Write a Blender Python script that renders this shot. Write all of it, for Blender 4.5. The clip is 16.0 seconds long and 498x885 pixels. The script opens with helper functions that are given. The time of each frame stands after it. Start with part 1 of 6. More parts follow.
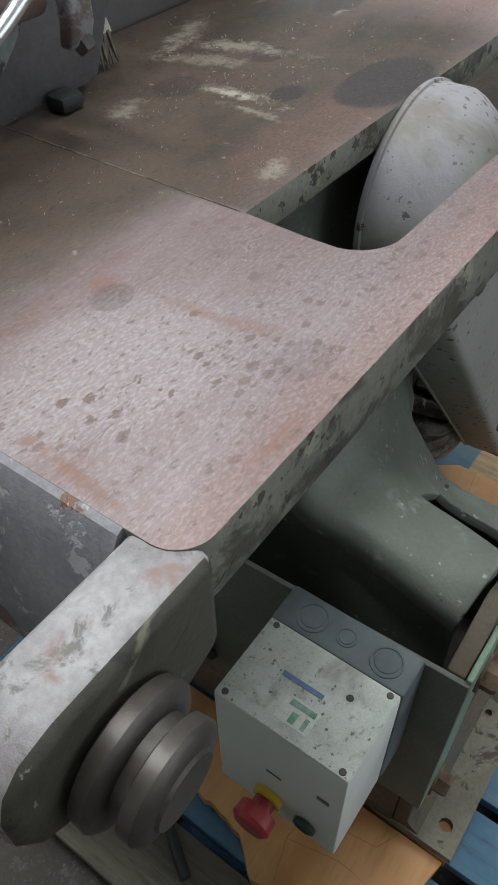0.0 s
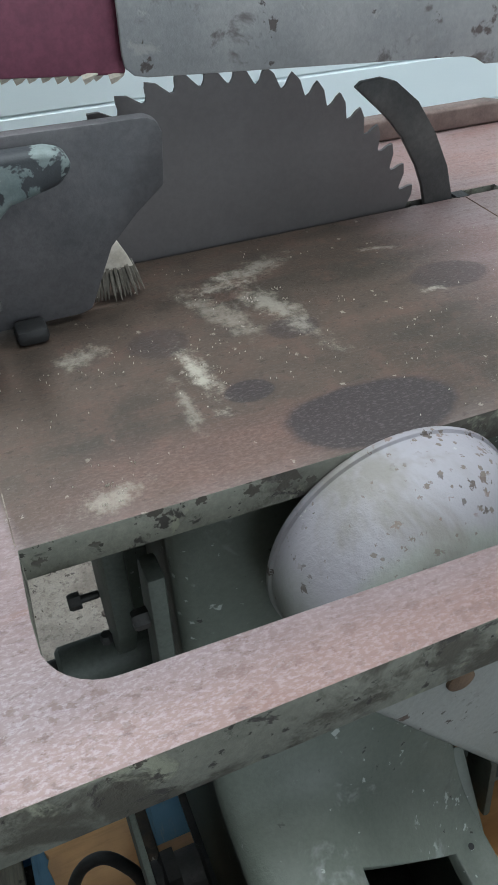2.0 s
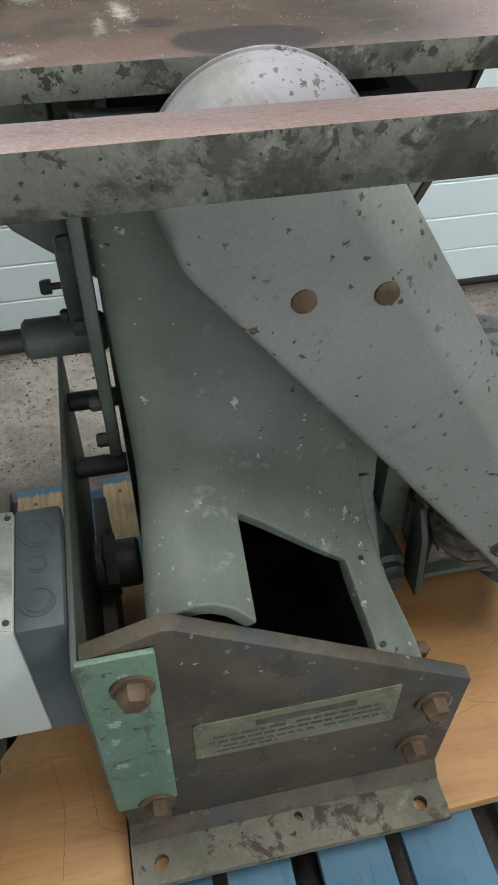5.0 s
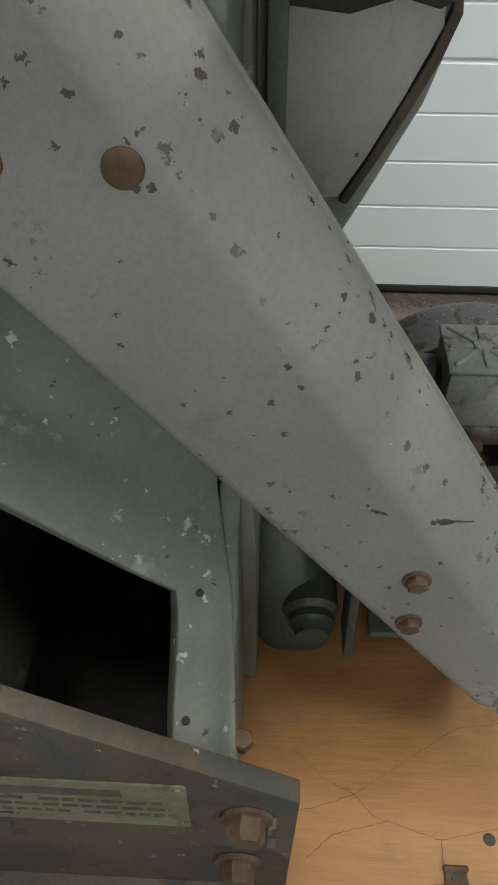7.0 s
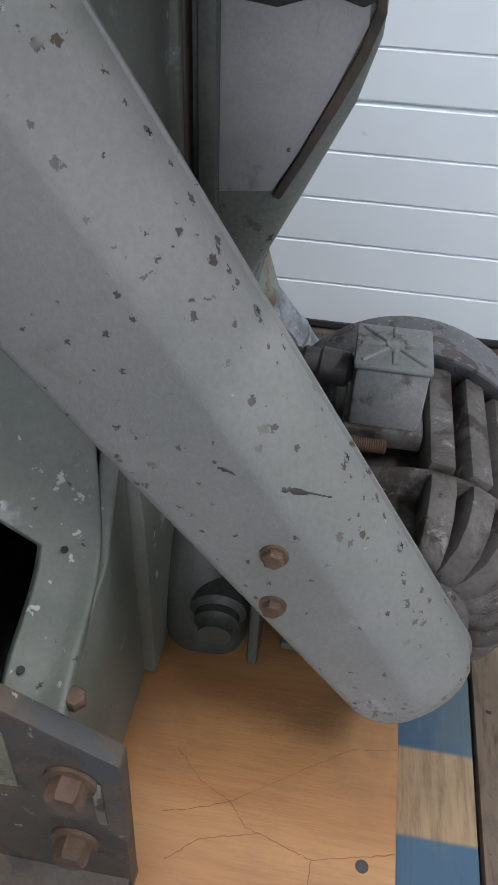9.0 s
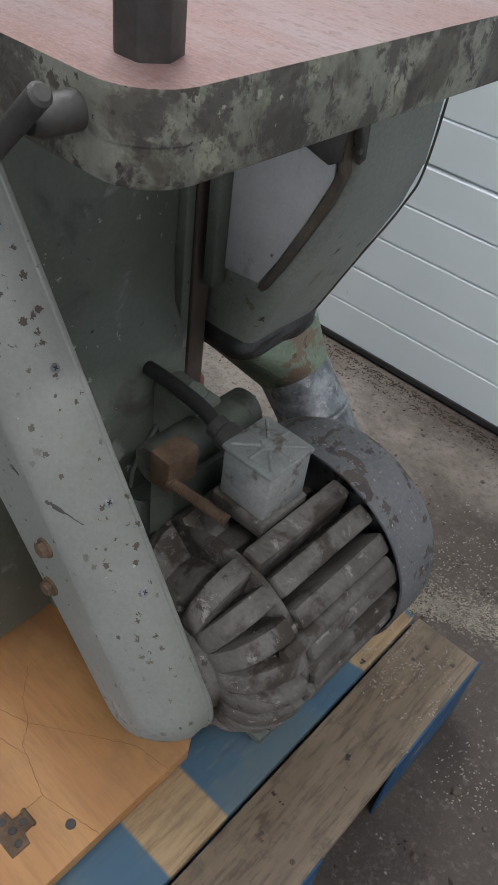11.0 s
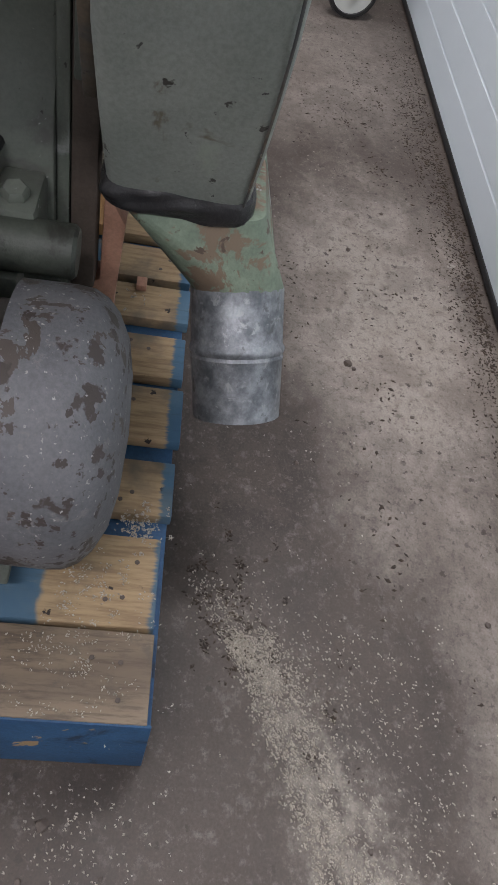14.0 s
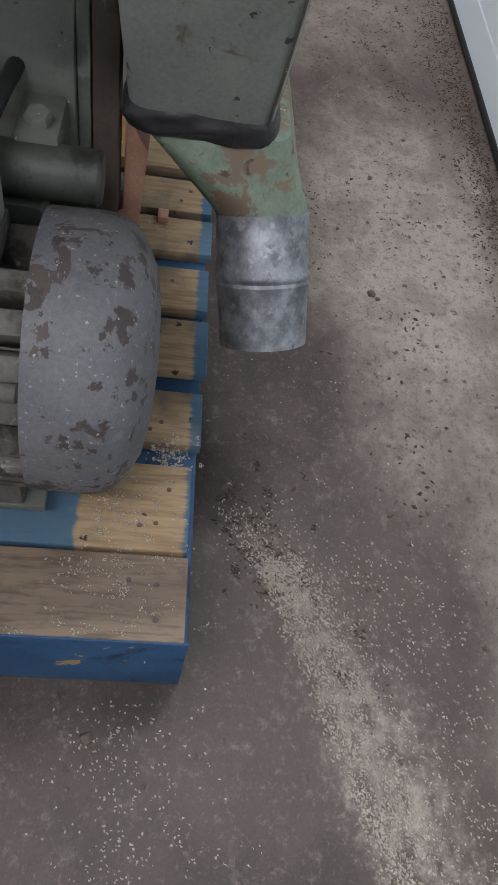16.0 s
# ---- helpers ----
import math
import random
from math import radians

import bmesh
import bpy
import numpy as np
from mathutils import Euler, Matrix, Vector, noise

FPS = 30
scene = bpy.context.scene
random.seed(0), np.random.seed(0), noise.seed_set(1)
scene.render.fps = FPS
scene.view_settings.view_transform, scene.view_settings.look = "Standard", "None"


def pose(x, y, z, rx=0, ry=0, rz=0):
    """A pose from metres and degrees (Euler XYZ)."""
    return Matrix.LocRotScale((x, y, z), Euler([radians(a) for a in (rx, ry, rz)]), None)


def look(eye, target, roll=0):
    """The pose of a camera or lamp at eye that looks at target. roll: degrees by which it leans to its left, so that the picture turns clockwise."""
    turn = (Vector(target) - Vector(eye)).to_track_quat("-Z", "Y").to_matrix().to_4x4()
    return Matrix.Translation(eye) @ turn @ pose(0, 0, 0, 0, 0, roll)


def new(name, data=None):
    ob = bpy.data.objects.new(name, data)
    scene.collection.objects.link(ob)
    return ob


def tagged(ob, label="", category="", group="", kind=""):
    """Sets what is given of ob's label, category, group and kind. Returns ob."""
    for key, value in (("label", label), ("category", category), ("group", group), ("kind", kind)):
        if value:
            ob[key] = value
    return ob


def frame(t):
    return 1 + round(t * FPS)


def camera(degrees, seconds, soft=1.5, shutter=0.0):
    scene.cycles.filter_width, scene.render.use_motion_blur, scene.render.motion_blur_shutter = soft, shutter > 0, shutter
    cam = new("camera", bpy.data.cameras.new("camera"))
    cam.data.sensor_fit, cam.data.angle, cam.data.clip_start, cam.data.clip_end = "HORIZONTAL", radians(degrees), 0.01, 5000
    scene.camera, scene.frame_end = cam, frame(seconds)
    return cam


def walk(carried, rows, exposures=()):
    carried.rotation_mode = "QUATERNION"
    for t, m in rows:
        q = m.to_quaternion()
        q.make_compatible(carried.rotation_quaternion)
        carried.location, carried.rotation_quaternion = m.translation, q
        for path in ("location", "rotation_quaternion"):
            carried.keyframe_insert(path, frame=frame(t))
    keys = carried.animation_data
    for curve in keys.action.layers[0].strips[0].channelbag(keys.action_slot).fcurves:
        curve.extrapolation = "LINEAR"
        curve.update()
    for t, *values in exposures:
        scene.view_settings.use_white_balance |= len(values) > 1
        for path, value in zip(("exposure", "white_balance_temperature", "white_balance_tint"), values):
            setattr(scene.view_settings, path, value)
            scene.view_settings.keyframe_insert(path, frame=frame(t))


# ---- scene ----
cam = camera(36.2, 16.0)
EXPOSURES = [(0.0, -0.3, 6600, 7), (1.0, -0.25, 6150, 6), (2.5, -0.08, 6350, 5), (4.0, 0.08, 6850, 3), (5.2, 0.05, 6700, 6), (7.5, -0.22, 7350, 12), (8.0, 0.10, 6600, 17), (8.5, 0.10, 6400, 18), (10.0, -0.10, 6450, 17), (12.5, -0.26, 6900, 11), (13.3, 0.06, 6800, 20), (16.0, 0.04, 6600, 19)]
PATH = [
    (0, (-0.228, -0.113, 1.178), (0.88, 0.714, -0.266), -1.2),
    (0.3, (-0.177, -0.118, 1.197), (0.849, 0.818, -0.239), -1.8),
    (0.5, (-0.144, -0.113, 1.203), (0.837, 0.89, -0.222), -1.4),
    (1, (-0.041, -0.126, 1.213), (0.787, 1.072, -0.158), -1.6),
    (1.5, (0.063, -0.154, 1.233), (0.733, 1.188, -0.09), -1.4),
    (2, (0.107, -0.151, 1.231), (0.682, 1.264, -0.059), -1.4),
    (2.5, (0.115, -0.151, 1.222), (0.619, 1.286, -0.074), -1.9),
    (3, (0.122, -0.179, 1.192), (0.571, 1.252, -0.132), -2.6),
    (3.5, (0.114, -0.228, 1.143), (0.555, 1.183, -0.204), -2.6),
    (4, (0.072, -0.312, 1.141), (0.532, 1.069, -0.231), -1.6),
    (4.5, (0.07, -0.39, 1.139), (0.517, 0.974, -0.254), 0.0),
    (4.8, (0.131, -0.413, 1.128), (0.508, 0.970, -0.266), 0.3),
    (5, (0.193, -0.41, 1.124), (0.484, 0.98, -0.284), -0.2),
    (5.2, (0.261, -0.414, 1.12), (0.453, 0.992, -0.289), -0.3),
    (7.3, (0.492, -0.272, 0.876), (0.386, 1.143, -0.533), -0.4),
    (7.5, (0.503, -0.28, 0.827), (0.366, 1.155, -0.559), -0.4),
    (8, (0.492, -0.298, 0.801), (0.268, 1.202, -0.503), 0.1),
    (8.5, (0.54, -0.293, 0.801), (0.311, 1.221, -0.485), 1.6),
    (9, (0.607, -0.313, 0.896), (0.404, 1.2, -0.396), 2.7),
    (9.5, (0.667, -0.341, 1.011), (0.474, 1.173, -0.283), 3.5),
    (9.8, (0.701, -0.324, 1.059), (0.510, 1.185, -0.240), 4.2),
    (10, (0.735, -0.319, 1.069), (0.471, 1.172, -0.237), 5.0),
    (10.2, (0.797, -0.323, 1.066), (0.383, 1.13, -0.245), 6.1),
    (12.3, (1.088, 0.22, 1.04), (-0.131, 0.895, -0.395), 11.0),
    (12.5, (1.098, 0.268, 1.042), (-0.143, 0.861, -0.41), 12.0),
    (13, (1.111, 0.383, 1.021), (-0.156, 0.763, -0.479), 14.1),
    (13.5, (1.13, 0.44, 0.981), (-0.134, 0.729, -0.542), 15.9),
    (14, (1.165, 0.467, 0.951), (-0.076, 0.761, -0.59), 17.2),
    (14.5, (1.18, 0.475, 0.944), (0.011, 0.774, -0.651), 18.2),
    (15, (1.2, 0.472, 0.932), (0.167, 0.783, -0.752), 19.9),
    (15.5, (1.216, 0.474, 0.923), (0.235, 0.783, -0.793), 20.1),
    (16, (1.188, 0.457, 0.944), (0.063, 0.717, -0.689), 15.8),
]
walk(cam, [(t, look(eye, target, roll)) for t, eye, target, roll in PATH], EXPOSURES)

# ---- light: fills added at unseen openings, assumed strip lamps on the ceiling ----
world = bpy.data.worlds.new("world")
scene.world = world
world.use_nodes = True
world.node_tree.nodes["Background"].inputs[0].default_value = (0.75, 0.85, 1.0, 1)
world.node_tree.nodes["Background"].inputs[1].default_value = 0.25


def area_lamp(name, place, target, sx, sy, watts, colour):
    data = bpy.data.lights.new(name, "AREA")
    data.shape, data.size, data.size_y, data.energy, data.color = "RECTANGLE", sx, sy, watts, colour
    ob = new(name, data)
    ob.matrix_world = look(place, target)
    return ob


# Strips are unseen: two added for brightness, the third inferred from a shadow edge.
STRIPS = ((0.30, 0.12, 24), (-0.2, 0.85, 50), (2.32, -0.45, 46))
for lx, ly, watts in STRIPS:
    area_lamp("strip_light_glow", (lx, ly, 2.955), (lx, ly + 0.0001, 0), 0.22, 1.5, watts, (0.96, 1.0, 1.03))
# Unseen openings: both fills are added to brighten front and right-hand faces.
area_lamp("front_fill", (0.9, -3.35, 1.4), (0.4, 0, 0.8), 2.8, 2.2, 52, (0.86, 0.93, 1.0))
area_lamp("east_fill", (3.93, 0.15, 1.45), (0.5, 0.3, 0.7), 1.5, 1.0, 8, (0.90, 0.95, 1.0))


# ---- materials ----
def nodes_of(name):
    m = bpy.data.materials.new(name)
    m.use_nodes = True
    t = m.node_tree
    return m, t, t.nodes["Principled BSDF"]


def link(t, a, b):
    t.links.new(a, b)


def coords(t, random_shift=False):
    c = t.nodes.new("ShaderNodeTexCoord").outputs["Object"]
    if random_shift:
        info = t.nodes.new("ShaderNodeObjectInfo")
        mul = t.nodes.new("ShaderNodeVectorMath")
        mul.operation = "ADD"
        sc = t.nodes.new("ShaderNodeMath")
        sc.operation = "MULTIPLY"
        link(t, info.outputs["Random"], sc.inputs[0])
        sc.inputs[1].default_value = 37.0
        link(t, c, mul.inputs[0])
        link(t, sc.outputs[0], mul.inputs[1])
        c = mul.outputs[0]
    return c


def noise_of(t, c, scale, detail=5.0, rough=0.6, stretch=None, distortion=0.0):
    if stretch:
        mp = t.nodes.new("ShaderNodeMapping")
        mp.inputs["Scale"].default_value = stretch
        link(t, c, mp.inputs["Vector"])
        c = mp.outputs[0]
    n = t.nodes.new("ShaderNodeTexNoise")
    n.inputs["Scale"].default_value, n.inputs["Detail"].default_value = scale, detail
    n.inputs["Roughness"].default_value, n.inputs["Distortion"].default_value = rough, distortion
    link(t, c, n.inputs["Vector"])
    return n.outputs["Fac"]


def step_of(t, value, low, high):
    r = t.nodes.new("ShaderNodeMapRange")
    r.interpolation_type = "SMOOTHSTEP"
    r.inputs["From Min"].default_value, r.inputs["From Max"].default_value = low, high
    link(t, value, r.inputs["Value"])
    return r.outputs[0]


def mix_of(t, fac, a, b, mode="MIX"):
    m = t.nodes.new("ShaderNodeMix")
    m.data_type, m.blend_type = "RGBA", mode
    for sock, v in ((m.inputs[0], fac), (m.inputs[6], a), (m.inputs[7], b)):
        if isinstance(v, (int, float)):
            sock.default_value = v
        elif isinstance(v, tuple):
            sock.default_value = (*v, 1)
        else:
            link(t, v, sock)
    return m.outputs[2]


def math_of(t, op, a, b):
    m = t.nodes.new("ShaderNodeMath")
    m.operation = op
    for sock, v in ((m.inputs[0], a), (m.inputs[1], b)):
        if isinstance(v, (int, float)):
            sock.default_value = v
        else:
            link(t, v, sock)
    return m.outputs[0]


def bump_of(t, bsdf, height, strength, distance=0.002, normal=None):
    b = t.nodes.new("ShaderNodeBump")
    b.inputs["Strength"].default_value, b.inputs["Distance"].default_value = strength, distance
    link(t, height, b.inputs["Height"])
    link(t, b.outputs[0], bsdf.inputs["Normal"])


def flecks_of(t, c, scale, size, share, stretch=None, clump=6.0):
    """Isolated ragged flecks: one to a cell at most, of uneven size, thicker in some areas than in others."""
    if stretch:
        mp = t.nodes.new("ShaderNodeMapping")
        mp.inputs["Scale"].default_value = stretch
        link(t, c, mp.inputs["Vector"])
        c = mp.outputs[0]
    w = t.nodes.new("ShaderNodeTexNoise")
    w.inputs["Scale"].default_value, w.inputs["Detail"].default_value = scale * 3.5, 4
    link(t, c, w.inputs["Vector"])
    sc = t.nodes.new("ShaderNodeVectorMath")
    sc.operation = "SCALE"
    sc.inputs["Scale"].default_value = 0.95 / scale
    link(t, w.outputs["Color"], sc.inputs[0])
    ad = t.nodes.new("ShaderNodeVectorMath")
    ad.operation = "ADD"
    link(t, c, ad.inputs[0])
    link(t, sc.outputs[0], ad.inputs[1])
    v = t.nodes.new("ShaderNodeTexVoronoi")
    v.inputs["Scale"].default_value = scale
    link(t, ad.outputs[0], v.inputs["Vector"])
    sep = t.nodes.new("ShaderNodeSeparateColor")
    link(t, v.outputs["Color"], sep.inputs[0])
    area = noise_of(t, c, clump, 3, 0.5)
    limit = math_of(t, "MULTIPLY", sep.outputs[0], size)
    inside = step_of(t, math_of(t, "SUBTRACT", v.outputs["Distance"], limit), 0.05, -0.05)
    chosen = step_of(t, math_of(t, "SUBTRACT", sep.outputs[1], math_of(t, "MULTIPLY", step_of(t, area, 0.3, 0.7), share * 2)), 0.02, -0.02)
    return math_of(t, "MULTIPLY", inside, chosen)


def surface(name, c1, c2, scale=8, rough=(0.5, 0.7), metal=0.0, chips=(), grain=0.12, grain_scale=220, bump=0.25,
            stretch=None, shift=False, flecks=(), grime=None, wear=(), lit_area=None):
    """Two colours in broad clouds, fine grain over them, and chips: (colour, scale, low, high, roughness)."""
    m, t, b = nodes_of(name)
    c = coords(t, shift)
    big = noise_of(t, c, scale, 6, 0.62, stretch)
    col = mix_of(t, step_of(t, big, 0.32, 0.68), c1, c2)
    fine = noise_of(t, c, grain_scale, 4, 0.7, stretch)
    col = mix_of(t, grain, col, mix_of(t, step_of(t, fine, 0.3, 0.7), (0.0, 0.0, 0.0), (1.0, 1.0, 1.0)), "OVERLAY")
    height = fine
    ro = t.nodes.new("ShaderNodeMapRange")
    ro.inputs["To Min"].default_value, ro.inputs["To Max"].default_value = rough
    link(t, big, ro.inputs["Value"])
    if lit_area:
        # paler colour painted as light where two slopes (axis, low, high) meet
        sep = t.nodes.new("ShaderNodeSeparateXYZ")
        link(t, c, sep.inputs[0])
        f = 1.0
        for axis, low, high in lit_area[1]:
            f = math_of(t, "MULTIPLY", step_of(t, math_of(t, "ADD", sep.outputs[axis], math_of(t, "MULTIPLY", math_of(t, "SUBTRACT", noise_of(t, c, 40, 6, 0.7), 0.5), abs(high - low) * 1.2)), low, high), f)
        col = mix_of(t, f, col, lit_area[0])
    for colour, sc, low, high in chips:
        n = noise_of(t, c, sc, 5, 0.65, stretch, 0.4)
        f = step_of(t, n, low, high)
        col = mix_of(t, f, col, colour)
        height = math_of(t, "SUBTRACT", height, math_of(t, "MULTIPLY", f, 0.8))
    if grime:
        sep = t.nodes.new("ShaderNodeSeparateXYZ")
        link(t, c, sep.inputs[0])
        f = math_of(t, "MULTIPLY", step_of(t, sep.outputs[0], grime[1], grime[2]), step_of(t, noise_of(t, c, grime[3], 7, 0.72, None, 0.15), 0.49, 0.555))
        col = mix_of(t, math_of(t, "MULTIPLY", f, 0.85), col, grime[0])
    for colour, sc, size, share in flecks:
        f = flecks_of(t, c, sc, size, share)
        col = mix_of(t, f, col, colour)
        height = math_of(t, "SUBTRACT", height, math_of(t, "MULTIPLY", f, 0.8))
    for (nx, ny, nz, low, high), colour, sc, size, share in wear:
        # chips that crowd towards a knocked edge, given as a slope in x, y, z
        dot = t.nodes.new("ShaderNodeVectorMath")
        dot.operation = "DOT_PRODUCT"
        dot.inputs[1].default_value = (nx, ny, nz)
        link(t, c, dot.inputs[0])
        f = math_of(t, "MULTIPLY", step_of(t, dot.outputs["Value"], low, high), flecks_of(t, c, sc, size, share, None, 14.0))
        col = mix_of(t, f, col, colour)
        height = math_of(t, "SUBTRACT", height, math_of(t, "MULTIPLY", f, 0.8))
    link(t, col, b.inputs["Base Color"])
    link(t, ro.outputs[0], b.inputs["Roughness"])
    b.inputs["Metallic"].default_value = metal
    bump_of(t, b, height, bump)
    return m


green_paint = surface("worn_green_paint", (0.114, 0.132, 0.108), (0.176, 0.194, 0.166), 5, (0.42, 0.6), grain=0.07,
                      chips=[((0.085, 0.08, 0.075), 7, 0.56, 0.74), ((0.27, 0.29, 0.27), 16, 0.60, 0.70)],
                      flecks=[((0.42, 0.45, 0.42), 60, 0.26, 0.16), ((0.04, 0.038, 0.034), 90, 0.24, 0.16), ((0.40, 0.43, 0.40), 150, 0.3, 0.14)])
KNOCKED = ((0.818, 0, 0.575, 0.745, 0.695), (0.818, 0, 0.575, 0.775, 0.815), (0, 0, 1, 0.345, 0.285))
# The lamp-lit top of the guard's shoulder is painted in as a paler colour.
guard_paint = surface("worn_guard_paint", (0.224, 0.236, 0.215), (0.304, 0.308, 0.290), 3.5, (0.5, 0.68), grain=0.06,
                      chips=[((0.20, 0.185, 0.172), 9, 0.58, 0.74), ((0.36, 0.365, 0.35), 14, 0.62, 0.74)],
                      lit_area=((0.285, 0.272, 0.298), ((1, 0.060, 0.070), (2, 0.86, 0.91))),
                      flecks=[((0.085, 0.07, 0.06), 60, 0.26, 0.03), ((0.09, 0.075, 0.065), 120, 0.32, 0.05), ((0.40, 0.41, 0.385), 90, 0.25, 0.02)],
                      wear=[(k, (0.085, 0.068, 0.058), 130, 0.50, 0.22) for k in KNOCKED] + [(k, (0.12, 0.09, 0.076), 100, 0.45, 0.035) for k in KNOCKED] + [((0, 0, 1, 0.33, 0.27), (0.085, 0.07, 0.06), 170, 0.6, 0.42),
                            ((0, 0, 1, 0.88, 0.94), (0.19, 0.145, 0.13), 150, 0.5, 0.14), ((0, 0, 1, 0.88, 0.94), (0.15, 0.12, 0.105), 260, 0.5, 0.22)])
deflector_paint = surface("pale_deflector_paint", (0.33, 0.335, 0.33), (0.42, 0.42, 0.42), 9, (0.5, 0.65), grain=0.05,
                          chips=[((0.27, 0.27, 0.25), 13, 0.60, 0.74)], flecks=[((0.12, 0.09, 0.08), 70, 0.24, 0.06)])
crown_paint = surface("mottled_crown_paint", (0.29, 0.30, 0.305), (0.40, 0.405, 0.405), 12, (0.45, 0.6), grain=0.06,
                      chips=[((0.16, 0.15, 0.145), 26, 0.58, 0.68), ((0.40, 0.40, 0.39), 30, 0.60, 0.70)],
                      flecks=[((0.11, 0.095, 0.09), 60, 0.34, 0.20), ((0.12, 0.10, 0.095), 28, 0.36, 0.12)])
edge_paint = surface("grimy_edge_paint", (0.140, 0.143, 0.117), (0.213, 0.214, 0.177), 11, (0.45, 0.75), grime=((0.046, 0.041, 0.036), 0.10, 0.55, 17),
                     chips=[((0.080, 0.074, 0.058), 20, 0.49, 0.60), ((0.26, 0.265, 0.20), 30, 0.57, 0.66), ((0.05, 0.045, 0.04), 46, 0.58, 0.64)],
                     flecks=[((0.045, 0.04, 0.035), 60, 0.34, 0.2), ((0.04, 0.036, 0.03), 200, 0.38, 0.25), ((0.29, 0.29, 0.24), 130, 0.3, 0.08)],
                     wear=[((0, 0, 1, 0.925, 0.944), (0.055, 0.048, 0.038), 110, 0.6, 0.42)])
arm_side = surface("dark_arm_side", (0.030, 0.027, 0.021), (0.070, 0.066, 0.050), 13, (0.5, 0.75),
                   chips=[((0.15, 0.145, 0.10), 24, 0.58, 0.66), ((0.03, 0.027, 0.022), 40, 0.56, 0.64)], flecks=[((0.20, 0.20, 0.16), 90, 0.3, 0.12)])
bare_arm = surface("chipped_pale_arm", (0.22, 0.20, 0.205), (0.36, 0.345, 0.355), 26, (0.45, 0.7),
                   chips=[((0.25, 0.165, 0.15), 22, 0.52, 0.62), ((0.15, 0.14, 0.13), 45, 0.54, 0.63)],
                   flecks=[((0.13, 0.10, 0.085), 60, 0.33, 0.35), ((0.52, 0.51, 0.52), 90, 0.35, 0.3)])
rusty_steel = surface("rusty_base_steel", (0.066, 0.053, 0.039), (0.122, 0.093, 0.065), 11, (0.5, 0.8),
                      chips=[((0.062, 0.064, 0.062), 8, 0.50, 0.62), ((0.06, 0.05, 0.042), 18, 0.56, 0.66), ((0.21, 0.19, 0.15), 45, 0.64, 0.70)],
                      flecks=[((0.035, 0.03, 0.027), 60, 0.3, 0.2), ((0.36, 0.33, 0.27), 85, 0.25, 0.10)])
flange_steel = surface("dusty_flange_steel", (0.13, 0.12, 0.09), (0.22, 0.20, 0.155), 12, (0.6, 0.85),
                       chips=[((0.07, 0.055, 0.045), 25, 0.56, 0.64), ((0.30, 0.285, 0.23), 14, 0.56, 0.70)], flecks=[((0.05, 0.04, 0.035), 70, 0.3, 0.25)])
rust = surface("rust", (0.090, 0.055, 0.034), (0.165, 0.108, 0.070), 40, (0.7, 0.9), bump=0.5)
mint_paint = surface("mint_paint", (0.150, 0.235, 0.172), (0.205, 0.295, 0.22), 8, (0.45, 0.6),
                     chips=[((0.12, 0.14, 0.11), 22, 0.56, 0.66), ((0.08, 0.10, 0.085), 9, 0.56, 0.72)], flecks=[((0.10, 0.075, 0.055), 60, 0.3, 0.25), ((0.36, 0.45, 0.37), 40, 0.3, 0.15)])
# Darker copy of the green paint: shade under the table put into its colour.
shaded_green = surface("shaded_green_plate_paint", (0.085, 0.097, 0.082), (0.130, 0.146, 0.124), 8, (0.5, 0.65),
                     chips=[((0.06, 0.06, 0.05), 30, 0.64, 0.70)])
brown_post = surface("brown_oxide_paint", (0.07, 0.055, 0.045), (0.11, 0.085, 0.07), 7, (0.5, 0.7))
white_box = surface("dusty_white_plastic", (0.40, 0.43, 0.39), (0.57, 0.59, 0.56), 16, (0.4, 0.6), grain=0.1, grain_scale=500,
                    chips=[((0.27, 0.275, 0.245), 22, 0.50, 0.76), ((0.24, 0.245, 0.22), 150, 0.55, 0.72)], bump=0.08,
                    flecks=[((0.15, 0.15, 0.13), 220, 0.35, 0.14), ((0.10, 0.10, 0.085), 90, 0.2, 0.05)])
white_side = surface("white_plastic", (0.60, 0.625, 0.585), (0.67, 0.69, 0.65), 7, (0.35, 0.45), grain=0.02, bump=0.03)
slate_plastic = surface("slate_grey_plastic", (0.075, 0.09, 0.10), (0.125, 0.145, 0.155), 14, (0.4, 0.55), grain=0.04, bump=0.05)
black_rubber = surface("black_rubber", (0.012, 0.012, 0.013), (0.025, 0.025, 0.025), 20, (0.5, 0.7))
black_tape = surface("wrinkled_black_tape", (0.014, 0.014, 0.015), (0.03, 0.03, 0.031), 40, (0.28, 0.42), bump=0.5)
worn_steel = surface("worn_dark_steel", (0.050, 0.042, 0.037), (0.095, 0.083, 0.075), 20, (0.34, 0.52), 0.4, bump=0.1)
dark_iron = surface("dark_iron", (0.045, 0.045, 0.045), (0.09, 0.085, 0.08), 20, (0.45, 0.65), 0.3)
motor_grey = surface("dusty_motor_paint", (0.092, 0.084, 0.074), (0.165, 0.155, 0.142), 14, (0.55, 0.8),
                     chips=[((0.050, 0.040, 0.032), 20, 0.48, 0.62), ((0.27, 0.255, 0.235), 46, 0.60, 0.70)], flecks=[((0.05, 0.042, 0.036), 70, 0.3, 0.3), ((0.28, 0.26, 0.24), 120, 0.3, 0.15)])
box_grey = surface("oily_blue_grey_casting", (0.20, 0.215, 0.21), (0.31, 0.315, 0.30), 18, (0.4, 0.65),
                   chips=[((0.11, 0.10, 0.09), 30, 0.56, 0.66)], flecks=[((0.05, 0.045, 0.04), 70, 0.3, 0.25)])
